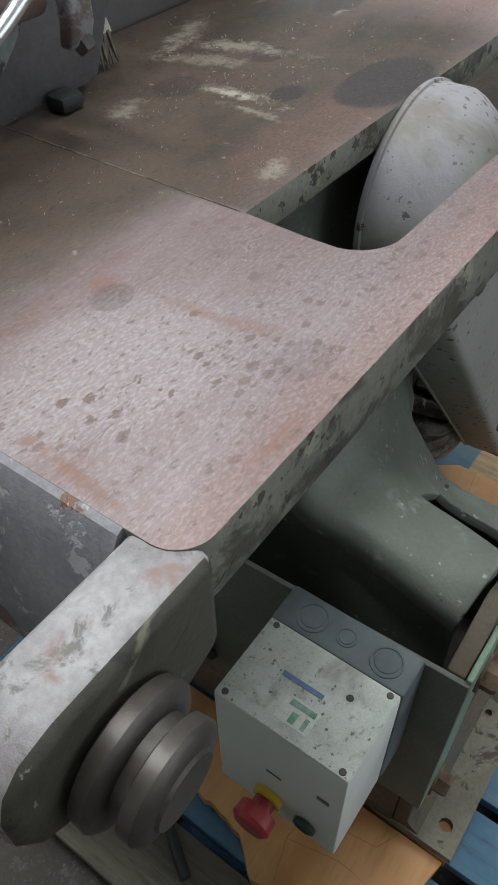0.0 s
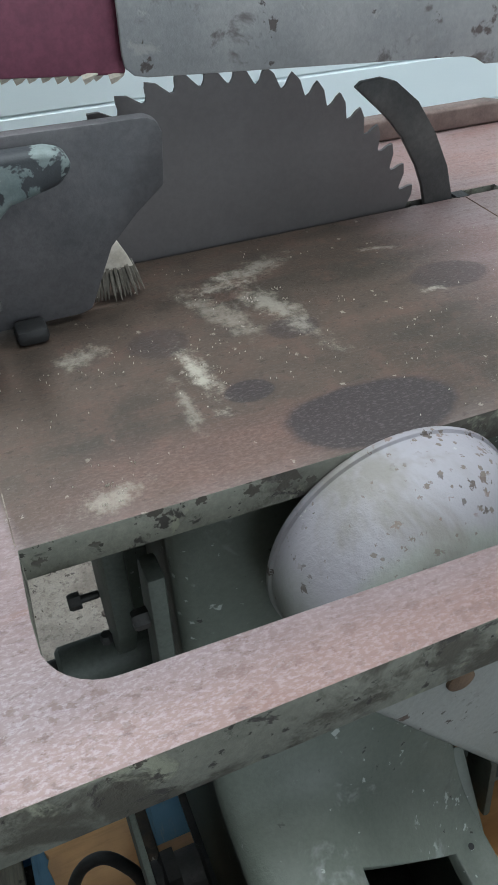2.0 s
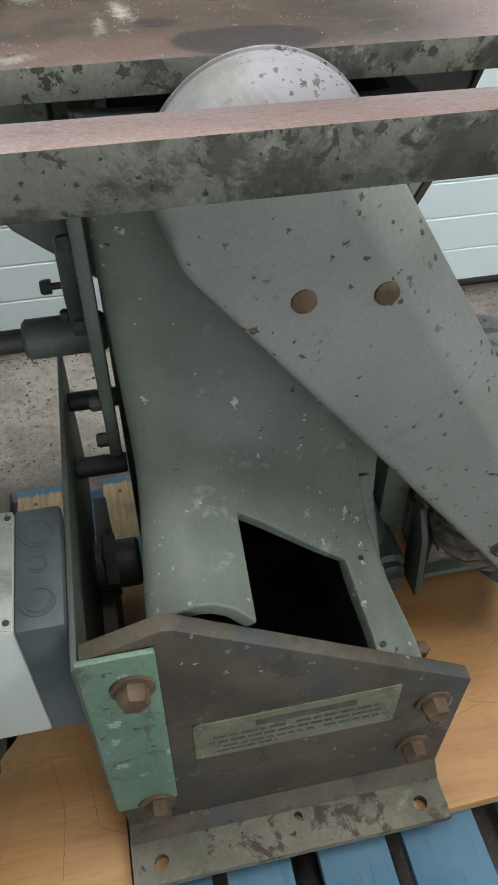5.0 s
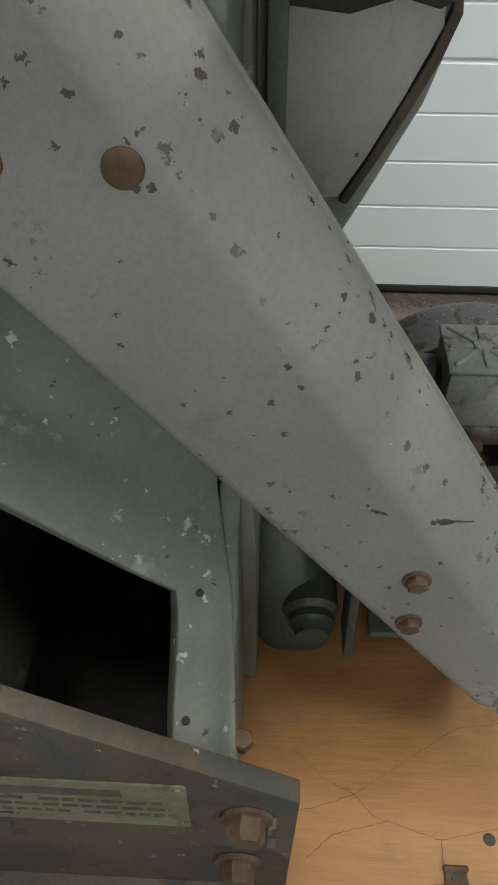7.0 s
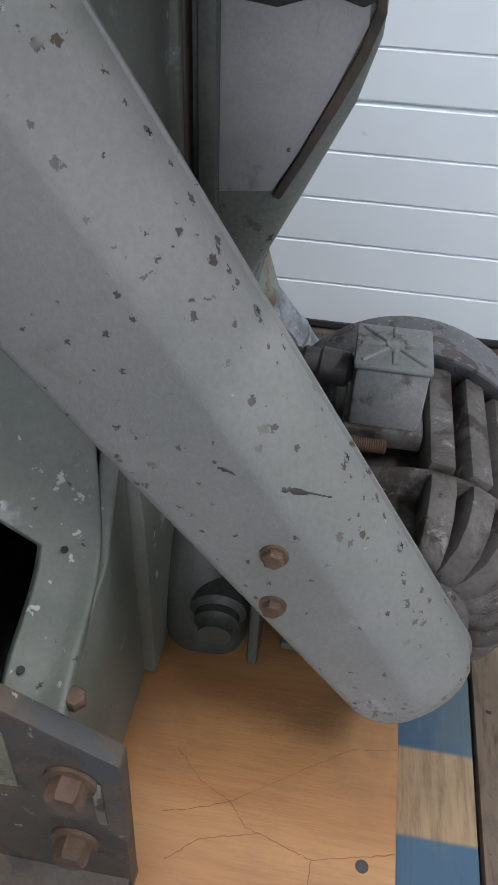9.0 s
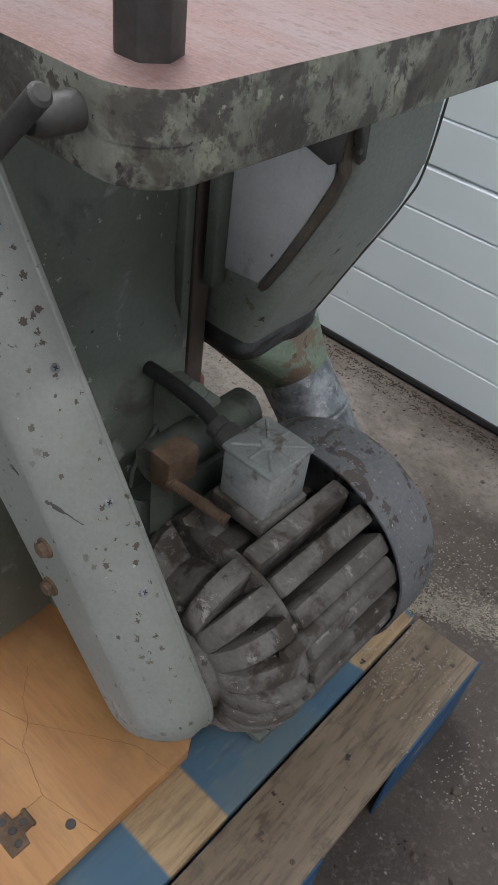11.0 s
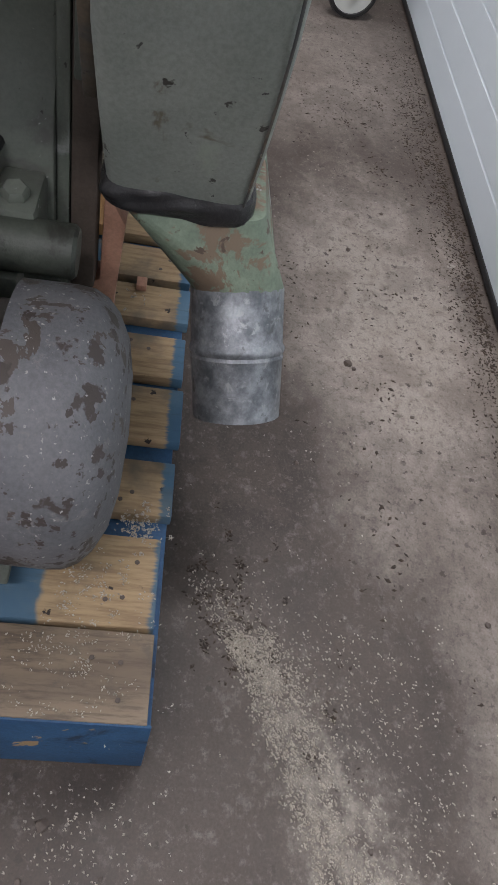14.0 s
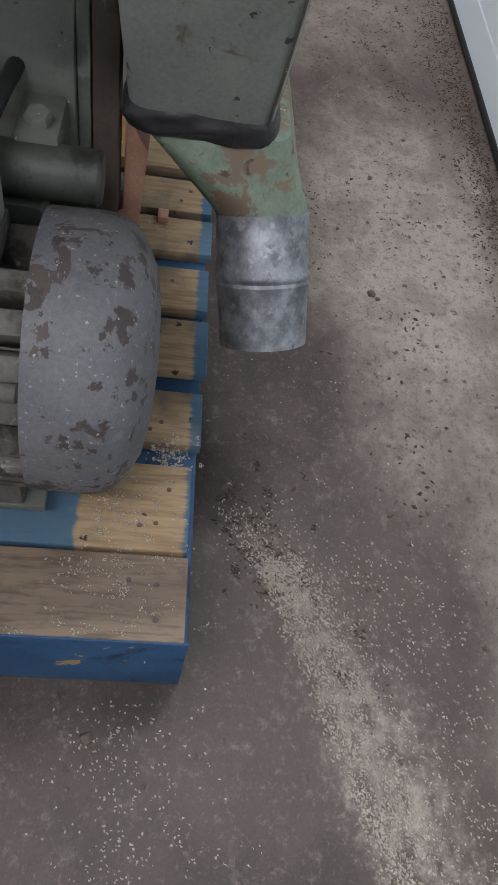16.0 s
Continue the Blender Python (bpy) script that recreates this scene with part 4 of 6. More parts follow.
def table_bed():
    """The bed as one slab with the belt slot and the blade slot right through it."""
    outer = arc(0.735, 0.03, 0.03, -90, 0) + [(0.765, 0.578)] + [(-0.116, 0.578), (-0.116, 0.03)] + arc(-0.098, 0.018, 0.018, 180, 270)
    slot = [(0.096, 0.128)] + [(0.094, 0.085)] + arc(0.124, 0.070, 0.030, 180, 270)[1:] + [(0.50, 0.032)] + arc(0.500, 0.072, 0.046, -60, 20)[0:] + [(0.548, 0.1225)]
    cut = [(0.105, 0.398), (0.105, 0.409), (0.590, 0.409), (0.590, 0.398)]
    bm = bmesh.new()
    loops = []
    for pts in (outer, slot, cut):
        vs = [bm.verts.new((x, y, ZT)) for x, y in pts]
        loops += [bm.edges.new((vs[i], vs[(i + 1) % len(vs)])) for i in range(len(vs))]
    bmesh.ops.triangle_fill(bm, use_beauty=True, use_dissolve=False, edges=loops)
    for f in list(bm.faces):
        if f.normal.z < 0:
            f.normal_flip()
    low = bmesh.ops.extrude_face_region(bm, geom=list(bm.faces))
    for v in low["geom"]:
        if isinstance(v, bmesh.types.BMVert):
            v.co.z = ZB
    bmesh.ops.recalc_face_normals(bm, faces=bm.faces)
    rim = [e for e in bm.edges if len(e.link_faces) == 2 and e.calc_face_angle(0) > 0.9 and abs(e.verts[0].co.z - ZT) < 1e-5 and abs(e.verts[1].co.z - ZT) < 1e-5]
    bmesh.ops.bevel(bm, geom=rim, offset=0.002, segments=2, profile=0.5, affect="EDGES", clamp_overlap=True)
    for f in bm.faces:
        f.material_index = 0 if f.normal.z > 0.6 else 1
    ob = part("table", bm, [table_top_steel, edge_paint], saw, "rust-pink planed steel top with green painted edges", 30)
    return ob


def table_rim():
    """Deep rim cast under the edge of the bed, all the way round."""
    outer = arc(0.7345, 0.0305, 0.03, -90, 0) + [(0.7645, 0.5775), (-0.1155, 0.5775), (-0.1155, 0.0305)] + arc(-0.0975, 0.0185, 0.018, 180, 270)
    inner = arc(0.722, 0.042, 0.015, -90, 0, 4) + [(0.737, 0.55), (-0.09, 0.55), (-0.09, 0.031), (0.70, 0.027)]
    bm = bmesh.new()
    edges = []
    for pts in (outer, inner):
        vs = [bm.verts.new((x, y, ZB - 0.0002)) for x, y in pts]
        edges += [bm.edges.new((vs[i], vs[(i + 1) % len(vs)])) for i in range(len(vs))]
    bmesh.ops.triangle_fill(bm, use_beauty=True, edges=edges)
    got = bmesh.ops.extrude_face_region(bm, geom=list(bm.faces))
    for v in got["geom"]:
        if isinstance(v, bmesh.types.BMVert):
            v.co.z = ZR
    finish(bm)
    low = [e for e in bm.edges if len(e.link_faces) == 2 and e.calc_face_angle(0) > 0.9 and max(e.verts[0].co.z, e.verts[1].co.z) < ZR + 1e-5]
    bmesh.ops.bevel(bm, geom=low, offset=0.003, segments=2, profile=0.5, affect="EDGES", clamp_overlap=True)
    return bm


table = table_bed()
part("table_rim", table_rim(), edge_paint, table, "grimy green painted rim", 30)
# seam between the two castings of the bed, and a skirt under the edges
part("table_seam", box(0.0948, 0.0955, 0.131, 0.395, ZT - 0.001, ZT + 0.0005), seam_dust, table, "dusty joint line across the table")
part("table_seam", box(0.5478, 0.5486, 0.125, 0.395, ZT - 0.001, ZT + 0.0005), rust, table)
# flat black disc stands for the dark inside of a hole
part("table_hole_disc", turned([(0, 0.0055), (0.00025, 0.0054)], (0.600, 0.211, ZT), (0, 0, 1), 18), black_rubber, table)
part("rear_rail", prism([(0.20, 0.9505), (0.20, 0.974), (0.690, 0.974), (0.715, 0.969), (0.738, 0.9505)], "y", 0.552, 0.572, 0.004, 3), bright_bar, saw, "rusty iron rail along the back of the table")

# fence rail arm at the table's corner, with its stepped knob
def rail_arm():
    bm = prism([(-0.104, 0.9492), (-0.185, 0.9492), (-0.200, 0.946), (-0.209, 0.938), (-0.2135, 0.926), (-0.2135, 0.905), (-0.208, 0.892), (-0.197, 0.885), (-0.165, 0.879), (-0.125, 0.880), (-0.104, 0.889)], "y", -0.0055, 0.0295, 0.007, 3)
    # front and underside faces take the darker material, the others the pale one
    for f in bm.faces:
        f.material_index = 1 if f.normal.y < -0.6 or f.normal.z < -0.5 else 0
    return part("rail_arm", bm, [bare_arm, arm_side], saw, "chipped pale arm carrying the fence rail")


arm = rail_arm()
part("rail_knob", turned([(0, 0.026), (0.002, 0.0300), (0.0085, 0.0305), (0.0105, 0.0285), (0.012, 0.0205), (0.0165, 0.0195), (0.0185, 0.0245), (0.0245, 0.0250), (0.0265, 0.0235), (0.0285, 0.0165), (0.030, 0.0155), (0.030, 0.0)], (-0.166, -0.0057, 0.902), (0.03, -1, -0.05), 48), worn_steel, arm, "dark stepped round clamp knob")
def end_apron():
    """End casting that leans outward below the rolled edge of the bed."""
    bm = bmesh.new()
    section = [(-0.1155, 0.9499), (-0.1195, 0.9485), (-0.1245, 0.940), (-0.1290, 0.925), (-0.1345, 0.895), (-0.1380, 0.860), (-0.1380, 0.828), (-0.133, 0.822), (-0.1164, 0.822)]
    rows = [[bm.verts.new((x, y, z)) for x, z in section] for y in (0.0305, 0.10, 0.20, 0.32, 0.45, 0.575)]
    n = len(section)
    for a, b in zip(rows, rows[1:]):
        for i in range(n):
            bm.faces.new((a[i], a[(i + 1) % n], b[(i + 1) % n], b[i]))
    bm.faces.new(rows[0])
    bm.faces.new(rows[-1])
    return finish(bm)


part("end_apron", end_apron(), slate_end, table, "slate-blue end face with chipped rusty spots")

# blade, riving knife, guards and fence
def blade_disc(cx, cz, r, teeth, y0, y1):
    """Coarse ripping teeth, each with a round gullet before a steep cutting face."""
    pts = []
    p = 2 * math.pi / teeth
    for i in range(teeth):
        a = -2 * math.pi * i / teeth
        pts += [(r, a), (r - 0.0035, a - p * 0.34), (r - 0.0095, a - p * 0.58), (r - 0.0125, a - p * 0.72), (r - 0.0125, a - p * 0.82), (r - 0.0095, a - p * 0.90), (r - 0.004, a - p * 0.93)]
    return prism([(cx + q * math.cos(a), cz + q * math.sin(a)) for q, a in pts], "y", y0, y1)


part("saw_blade", blade_disc(0.306, 0.8785, 0.2075, 56, 0.4020, 0.4048), blade_steel, saw, "dull steel circular blade with coarse teeth", 20)
part("riving_knife", prism([(0.429, 1.0565), (0.434, 1.0605), (0.452, 1.0615), (0.466, 1.057), (0.489, 1.039), (0.510, 1.011), (0.527, 0.980), (0.539, 0.944), (0.541, 0.80), (0.505, 0.80), (0.509, 0.945), (0.503, 0.966), (0.494, 0.985), (0.477, 1.011), (0.463, 1.027), (0.452, 1.037)], "y", 0.4005, 0.4060, 0.0008), dark_iron, saw, "curved dark riving knife behind the blade")
# black block painted in for the shade in the slot's open end
part("slot_end", box(0.5405, 0.5535, 0.3965, 0.4095, 0.9480, 0.9504), black_rubber, table, "black block standing for the dark open end of the blade slot")
CROWN = [(0.2365, 1.109), (0.2375, 1.101), (0.2435, 1.0955), (0.252, 1.0935), (0.500, 1.0790), (0.512, 1.0765), (0.521, 1.0715), (0.566, 1.069), (0.563, 1.19), (0.25, 1.21), (0.2365, 1.20)]
crown = part("crown_guard", join(prism(CROWN, "y", 0.365, 0.369, 0.0015, 2), prism(CROWN, "y", 0.421, 0.425, 0.0015, 2), box(0.25, 0.56, 0.369, 0.421, 1.184, 1.19)), crown_paint, saw, "mottled grey blade guard hanging over the blade")
for x, z in ((0.300, 1.150), (0.372, 1.143), (0.445, 1.152)):
    part("guard_patch", turned([(0, 0.011), (0.0008, 0.0105)], (x, 0.3648, z), (0, -1, 0), 18), dark_iron, crown)
nose = part("guard_nose", prism([(0.02, 1.112), (0.241, 1.094), (0.241, 1.20), (0.02, 1.20)], "y", 0.375, 0.42, 0.003), red_guard, saw, "wine-red guard section with a dusty lower edge")
rnd = random.Random(4)
tufts = [turned([(0, 0.0035), (0.004, 0.003), (0.010, 0.0005)], (0.025 + 0.0085 * i, 0.374 + rnd.uniform(0, 0.01), 1.111 - 0.0185 * (i / 25)), (rnd.uniform(0.6, 1.6), -0.2, 0.3), 6) for i in range(25)]
part("dust_fringe", join(*tufts), pale_dust, nose, "pale dust caked along the lower edge")

fence = part("fence_plate", prism([(-0.02, 0.954), (0.178, 0.9545), (0.186, 0.957), (0.192, 0.970), (0.206, 1.000), (0.226, 1.020), (0.2465, 1.036), (0.2485, 1.070), (0.245, 1.078), (0.238, 1.081), (-0.02, 1.084)], "y", 0.3295, 0.341, 0.0025), fence_iron, saw, "dark iron fence plate with a cut-away end")
part("fence_casting", prism([(-0.02, 0.968), (0.055, 0.970), (0.080, 0.984), (0.104, 1.006), (0.126, 1.030), (0.145, 1.046), (0.176, 1.054), (0.186, 1.064), (0.182, 1.073), (0.172, 1.076), (-0.02, 1.078)], "y", 0.310, 0.329, 0.005, 3), fence_flaked, fence, "bracket with flaking blue-green paint")
lug = part("fence_lug", prism([(0.330, 1.082), (0.300, 1.081), (0.282, 1.074), (0.266, 1.060), (0.2575, 1.043), (0.2570, 1.024), (0.262, 1.010), (0.273, 1.010), (0.270, 1.024), (0.270, 1.038), (0.276, 1.051), (0.288, 1.062), (0.304, 1.068), (0.330, 1.069)], "x", 0.103, 0.123, 0.0035, 3), worn_lug, fence, "curved pale casting lug, paint worn off")
# black disc in place of the lug's shaded bore
part("lug_hole_disc", turned([(0, 0.0052), (0.0006, 0.005)], (0.115, 0.2573, 1.043), (0, -1, 0.35), 16), black_rubber, lug)
part("fence_bar", rod((-0.20, 0.283, 1.042), (0.100, 0.283, 1.042), 0.014, 20), bright_bar, fence, "rusty round sliding bar")
part("fence_screw", join(rod((0.113, 0.272, 1.026), (0.116, 0.262, 1.010), 0.0045), bolt_head((0.115, 0.267, 1.016), (0.15, -0.6, -0.8), 0.0075, 0.011)), dark_iron, fence)
part("fence_foot", box(0.129, 0.151, 0.309, 0.3285, 0.9505, 0.9625, 0.004), black_rubber, fence, "small black foot under the fence")
part("fence_handle", hose([(-0.05, 0.246, 1.005), (0.0, 0.242, 1.026), (0.036, 0.240, 1.042), (0.058, 0.239, 1.055), (0.067, 0.238, 1.060), (0.073, 0.238, 1.054)], 0.0042), bright_steel, fence, "bright bent clamp handle")
wedge = tagged(solid("wood_wedge", prism([(0.1985, 0.974), (0.2225, 0.975), (0.219, 0.984), (0.2125, 0.9965), (0.209, 0.9955), (0.203, 0.983)], "y", 0.346, 0.357, 0.001), fresh_wood),
               "pale splintered wood wedge jammed behind the fence plate", "wood scrap")
rnd = random.Random(21)
for i in range(26):
    x = 0.1885 + 0.0395 * i / 25
    part("splinter", turned([(0, 0.0017), (0.012, 0.0016), (0.0245, 0.0004)], (0.196 + 0.026 * i / 25, rnd.uniform(0.345, 0.357), 0.9765 + rnd.uniform(-0.001, 0.001)), ((x - 0.2085) * 12 + rnd.uniform(-0.12, 0.12), rnd.uniform(-0.25, 0.1), -1), 5), splinter_grey, wedge)

# post and clamp lever at the far corner of the table
part("corner_post", prism([(0.708, 0.034), (0.718, 0.026), (0.733, 0.026), (0.740, 0.037), (0.734, 0.052), (0.714, 0.052)], "z", ZT - 0.002, 1.42, 0.0015), dark_iron, saw, "dark hexagonal steel post standing on the table")
lever = part("lever_hub", turned([(0, 0.0085), (0.022, 0.0080), (0.026, 0.006)], (0.725, 0.003, 0.934), (0, -1, 0), 20), dark_iron, saw)
part("lever_bar", rod((0.699, -0.030, 0.909), (0.746, -0.030, 0.952), 0.0049, 16), dark_iron, lever, "round steel clamping bar")

# belt guard: hull of a large and a small pulley cover
def hull_outline(c0, r0, c1, r1, n=26):
    (x0, z0), (x1, z1) = c0, c1
    d = math.hypot(x1 - x0, z1 - z0)
    base = math.degrees(math.atan2(z1 - z0, x1 - x0))
    off = math.degrees(math.acos((r0 - r1) / d))
    return arc(x0, z0, r0, base + off, base + 360 - off, n) + arc(x1, z1, r1, base - off, base + off, n)


def belt_guard():
    """Rings from the back forward: a short rim, a straight flank, then a wide rolled shoulder; the front sits towards the lower side."""
    bm = bmesh.new()
    rings = []
    for y, d, inset in ((0.1255, 0, -0.001), (0.1235, 0, -0.0025), (0.1205, 0, -0.0025), (0.1195, 0, 0.0), (0.098, 0, 0), (0.090, 0.001, 0.0012), (0.080, 0.003, 0.0035), (0.070, 0.006, 0.0065), (0.0625, 0.009, 0.0095), (0.0575, 0.011, 0.0125), (0.0548, 0.012, 0.0165), (0.0542, 0.012, 0.022)):
        dx, dz = -0.818 * 1.45 * d, -0.575 * 1.45 * d
        pts = hull_outline((0.3140 + dx, 0.8685 + dz), 0.0845 - d - inset * 0.75, (0.699 + dx, 0.321 + dz), 0.056 - d - inset, 40)
        rings.append([bm.verts.new((x, y if i <= 40 else 0.0542 + (y - 0.0542) * 0.86, z)) for i, (x, z) in enumerate(pts)])
    n = len(rings[0])
    for a, b in zip(rings, rings[1:]):
        for i in range(n):
            bm.faces.new((a[i], a[(i + 1) % n], b[(i + 1) % n], b[i]))
    bm.faces.new(rings[0])
    bm.faces.new(rings[-1])
    return finish(bm)


guard = part("belt_guard", belt_guard(), guard_paint, saw, "long grey belt guard with chipped paint, running down to the motor", 50)
for x, z in ((0.333, 0.795), (0.399, 0.793)):
    part("guard_bolt", turned([(0, 0.0105), (0.003, 0.010), (0.0045, 0.007)], (x, 0.0548, z), (0, -1, 0), 22), rust, guard, "rusty bolt head")
for x, z in ((0.580, 0.480), (0.582, 0.423)):
    part("guard_bolt", bolt_head((x, 0.0548, z), (0, -1, 0), 0.0085, 0.006, 0.011), rust, guard, "rusty bolt head")

def flank_screw(u, y):
    """Cross-head screw in the guard's upper flank, u of the way down."""
    x, z = 0.3827 + (0.7446 - 0.3827) * u, 0.9176 + (0.3535 - 0.9176) * u
    way = Vector((0.818, -0.10, 0.575)).normalized()
    p = Vector((x - 0.0010, y, z - 0.0007))
    head = part("guard_screw", turned([(0, 0.0046), (0.0016, 0.0044), (0.0022, 0.0030), (0.0022, 0.0)], p, way, 14), galvanised, guard, "small cross-head screw")
    side = way.orthogonal().normalized()
    up = way.cross(side)
    for d in (side, up):
        part("screw_slot", rod(p + way * 0.0021 - d * 0.0026, p + way * 0.0021 + d * 0.0026, 0.0006, 6), black_rubber, head)


for u in (0.12, 0.29, 0.47, 0.66, 0.80):
    flank_screw(u, 0.104 - 0.012 * u)


def gouge(points, width, seed):
    """A ragged scrape through the guard's paint, following its rolled shoulder."""
    rnd = random.Random(seed)
    out, bm, rows = Vector((0.45, -0.82, 0.32)).normalized(), bmesh.new(), []
    for a, b in zip(points, points[1:]):
        for k in range(5):
            p = Vector(a).lerp(Vector(b), k / 5)
            side = (Vector(b) - Vector(a)).cross(out).normalized()
            fade = 1.0 if len(rows) < 8 else 0.3
            rows.append((p + side * width * fade * rnd.uniform(0.3, 1.2), p - side * width * fade * rnd.uniform(0.3, 1.2)))
    rows = [[bm.verts.new(v + out * h) for v, h in ((l, 0.0001), (l.lerp(r, 0.5), 0.0007), (r, 0.0001))] for l, r in rows]
    for p, q in zip(rows, rows[1:]):
        bm.faces.new((p[0], p[1], q[1], q[0]))
        bm.faces.new((p[1], p[2], q[2], q[1]))
    return finish(bm)


part("gouge", gouge([(0.5809, 0.0580, 0.5413), (0.5887, 0.0614, 0.5396), (0.608, 0.0694, 0.5309), (0.6165, 0.0734, 0.5265)], 0.0026, 3), dark_iron, guard, "dark scrape down to bare iron")
part("gouge", gouge([(0.5375, 0.0540, 0.5578), (0.5437, 0.0540, 0.5564), (0.5514, 0.0540, 0.5521)], 0.0018, 4), dark_iron, guard, "dark scrape down to bare iron")

# main pedestal: a shell whose front flares forward to the foot, with a square opening
COLUMNS = (
    ((0.1890, 0.186, 0.906), (0.1925, 0.186, 0.72), (0.1975, 0.150, 0.566), (0.1965, 0.082, 0.548), (0.1935, 0.036, 0.541), (0.1905, 0.000, 0.533), (0.1875, -0.047, 0.524)),
    ((0.193, 0.165, 0.906), (0.197, 0.165, 0.72), (0.202, 0.130, 0.590), (0.201, 0.075, 0.580), (0.198, 0.030, 0.573), (0.195, -0.005, 0.565), (0.192, -0.050, 0.556)),
    ((0.270, 0.158, 0.906), (0.274, 0.155, 0.72), (0.276, 0.115, 0.600), (0.274, 0.047, 0.568), (0.272, 0.000, 0.560), (0.270, -0.035, 0.553), (0.268, -0.060, 0.545)),
    ((0.375, 0.150, 0.906), (0.370, 0.150, 0.72), (0.378, 0.120, 0.55), (0.395, 0.061, 0.443), (0.402, -0.037, 0.413), (0.402, -0.058, 0.36), (0.402, -0.058, 0.172)),
    ((0.445, 0.160, 0.906), (0.425, 0.155, 0.70), (0.424, 0.130, 0.52), (0.440, 0.070, 0.425), (0.452, -0.045, 0.405), (0.455, -0.060, 0.36), (0.455, -0.060, 0.172)),
)


def spline(values, u):
    """Catmull-Rom through tuples at whole numbers."""
    i = min(int(u), len(values) - 2)
    f = u - i
    p0, p1, p2, p3 = (np.array(values[min(max(k, 0), len(values) - 1)], float) for k in (i - 1, i, i + 1, i + 2))
    return 0.5 * (2 * p1 + (p2 - p0) * f + (2 * p0 - 5 * p1 + 4 * p2 - p3) * f * f + (3 * p1 - p0 - 3 * p2 + p3) * f ** 3)


def pedestal():
    nu, nv, thick = 6, 6, 0.013
    cols = []
    for j in range(4 * nu + 1):
        u = j / nu
        col = []
        for k in range(6 * nv + 1):
            v = k / nv
            row = [spline(pts, v) for pts in COLUMNS]
            col.append(spline(row, u))
        cols.append(col)
    bm = bmesh.new()
    front = [[bm.verts.new(p) for p in col] for col in cols]
    for j in range(4 * nu):
        for k in range(6 * nv):
            if 2 * nu <= j < 3 * nu and k >= 3 * nv and k < 6 * nv:
                continue
            bm.faces.new((front[j][k], front[j][k + 1], front[j + 1][k + 1], front[j + 1][k]))
    bmesh.ops.recalc_face_normals(bm, faces=bm.faces)
    ob = part("pedestal_front", bm, green_paint, saw, "grey-green cast front sweeping out to a foot with a square opening", 60)
    mod = ob.modifiers.new("thickness", "SOLIDIFY")
    mod.thickness, mod.offset = thick, 0.0
    bev = ob.modifiers.new("soft", "BEVEL")
    bev.width, bev.segments, bev.angle_limit = 0.004, 2, radians(50)
    # flanks and back
    left = [(0.188, 0.906), (0.188, 0.72), (0.155, 0.560), (0.080, 0.540), (0.0, 0.525), (-0.042, 0.515), (-0.046, 0.172)]
    part("pedestal_side", prism(left + [(0.351, 0.172), (0.351, 0.906)], "x", 0.2000, 0.209, 0.002), green_paint, saw)
    flank = [(0.445, 0.906), (0.432, 0.62), (0.436, 0.56), (0.452, 0.53), (0.458, 0.40), (0.458, 0.172), (0.430, 0.172), (0.430, 0.40), (0.418, 0.53), (0.412, 0.62), (0.425, 0.906)]
    part("pedestal_side", prism(flank, "y", 0.1345, 0.3515, 0.003), green_paint, saw)
    part("pedestal_back", box(0.178, 0.445, 0.352, 0.366, 0.172, 0.906, 0.003), green_paint, saw)
    # dark sheet added so that the foot's opening looks shaded inside
    part("pedestal_dark_sheet", box(0.190, 0.444, -0.052, 0.350, 0.1725, 0.185), dark_iron, saw)
    part("foot_side", prism([(-0.058, 0.172), (-0.060, 0.36), (-0.045, 0.402), (0.07, 0.422), (0.130, 0.50), (0.134, 0.172)], "x", 0.428, 0.446, 0.003), green_paint, saw)

pedestal()
# small black discs give the darkness of drilled holes by colour alone
for x, y, z in ((0.414, -0.033, 0.4185), (0.4165, 0.059, 0.4445), (0.264, 0.056, 0.5775)):
    part("casting_hole_disc", turned([(0, 0.0032), (0.0006, 0.003)], (x, y, z), (0.1, -0.3, 0.95), 12), black_rubber, saw)
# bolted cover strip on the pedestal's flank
strip = part("flank_strip", prism([(0.172, 0.842), (0.198, 0.842), (0.215, 0.53), (0.205, 0.513), (0.190, 0.525), (0.172, 0.70)], "x", 0.164, 0.177, 0.003), shaded_green, saw, "narrow bolted strip with a dark joint")
for z in (0.79, 0.70, 0.60, 0.545):
    part("strip_bolt", bolt_head((0.164, 0.190 + (0.72 - z) * 0.05, z), (-1, 0, 0), 0.008, 0.012), dark_iron, strip)

# base: upright plate, its bent foot, name plate, strap and bolts
base = part("base_plate", prism([(0.121, 0.18), (0.121, 0.566), (0.190, 0.590), (0.200, 0.588), (0.498, 0.392), (0.493, 0.18)], "y", -0.0775, -0.060, 0.002), rusty_steel, saw, "rust-brown steel plate across the foot of the pedestal")
def punched(x0, x1, y0, y1, z0, z1, holes):
    """A flat bar with round holes through it."""
    bm = bmesh.new()
    edges = []
    for pts in [[(x0, y0), (x1, y0), (x1, y1), (x0, y1)]] + [arc(hx, hy, hr, 0, 360 - 360 / 18, 17) for hx, hy, hr in holes]:
        vs = [bm.verts.new((x, y, z1)) for x, y in pts]
        edges += [bm.edges.new((vs[i], vs[(i + 1) % len(vs)])) for i in range(len(vs))]
    bmesh.ops.triangle_fill(bm, use_beauty=True, edges=edges)
    got = bmesh.ops.extrude_face_region(bm, geom=list(bm.faces))
    for v in got["geom"]:
        if isinstance(v, bmesh.types.BMVert):
            v.co.z = z0
    return finish(bm)


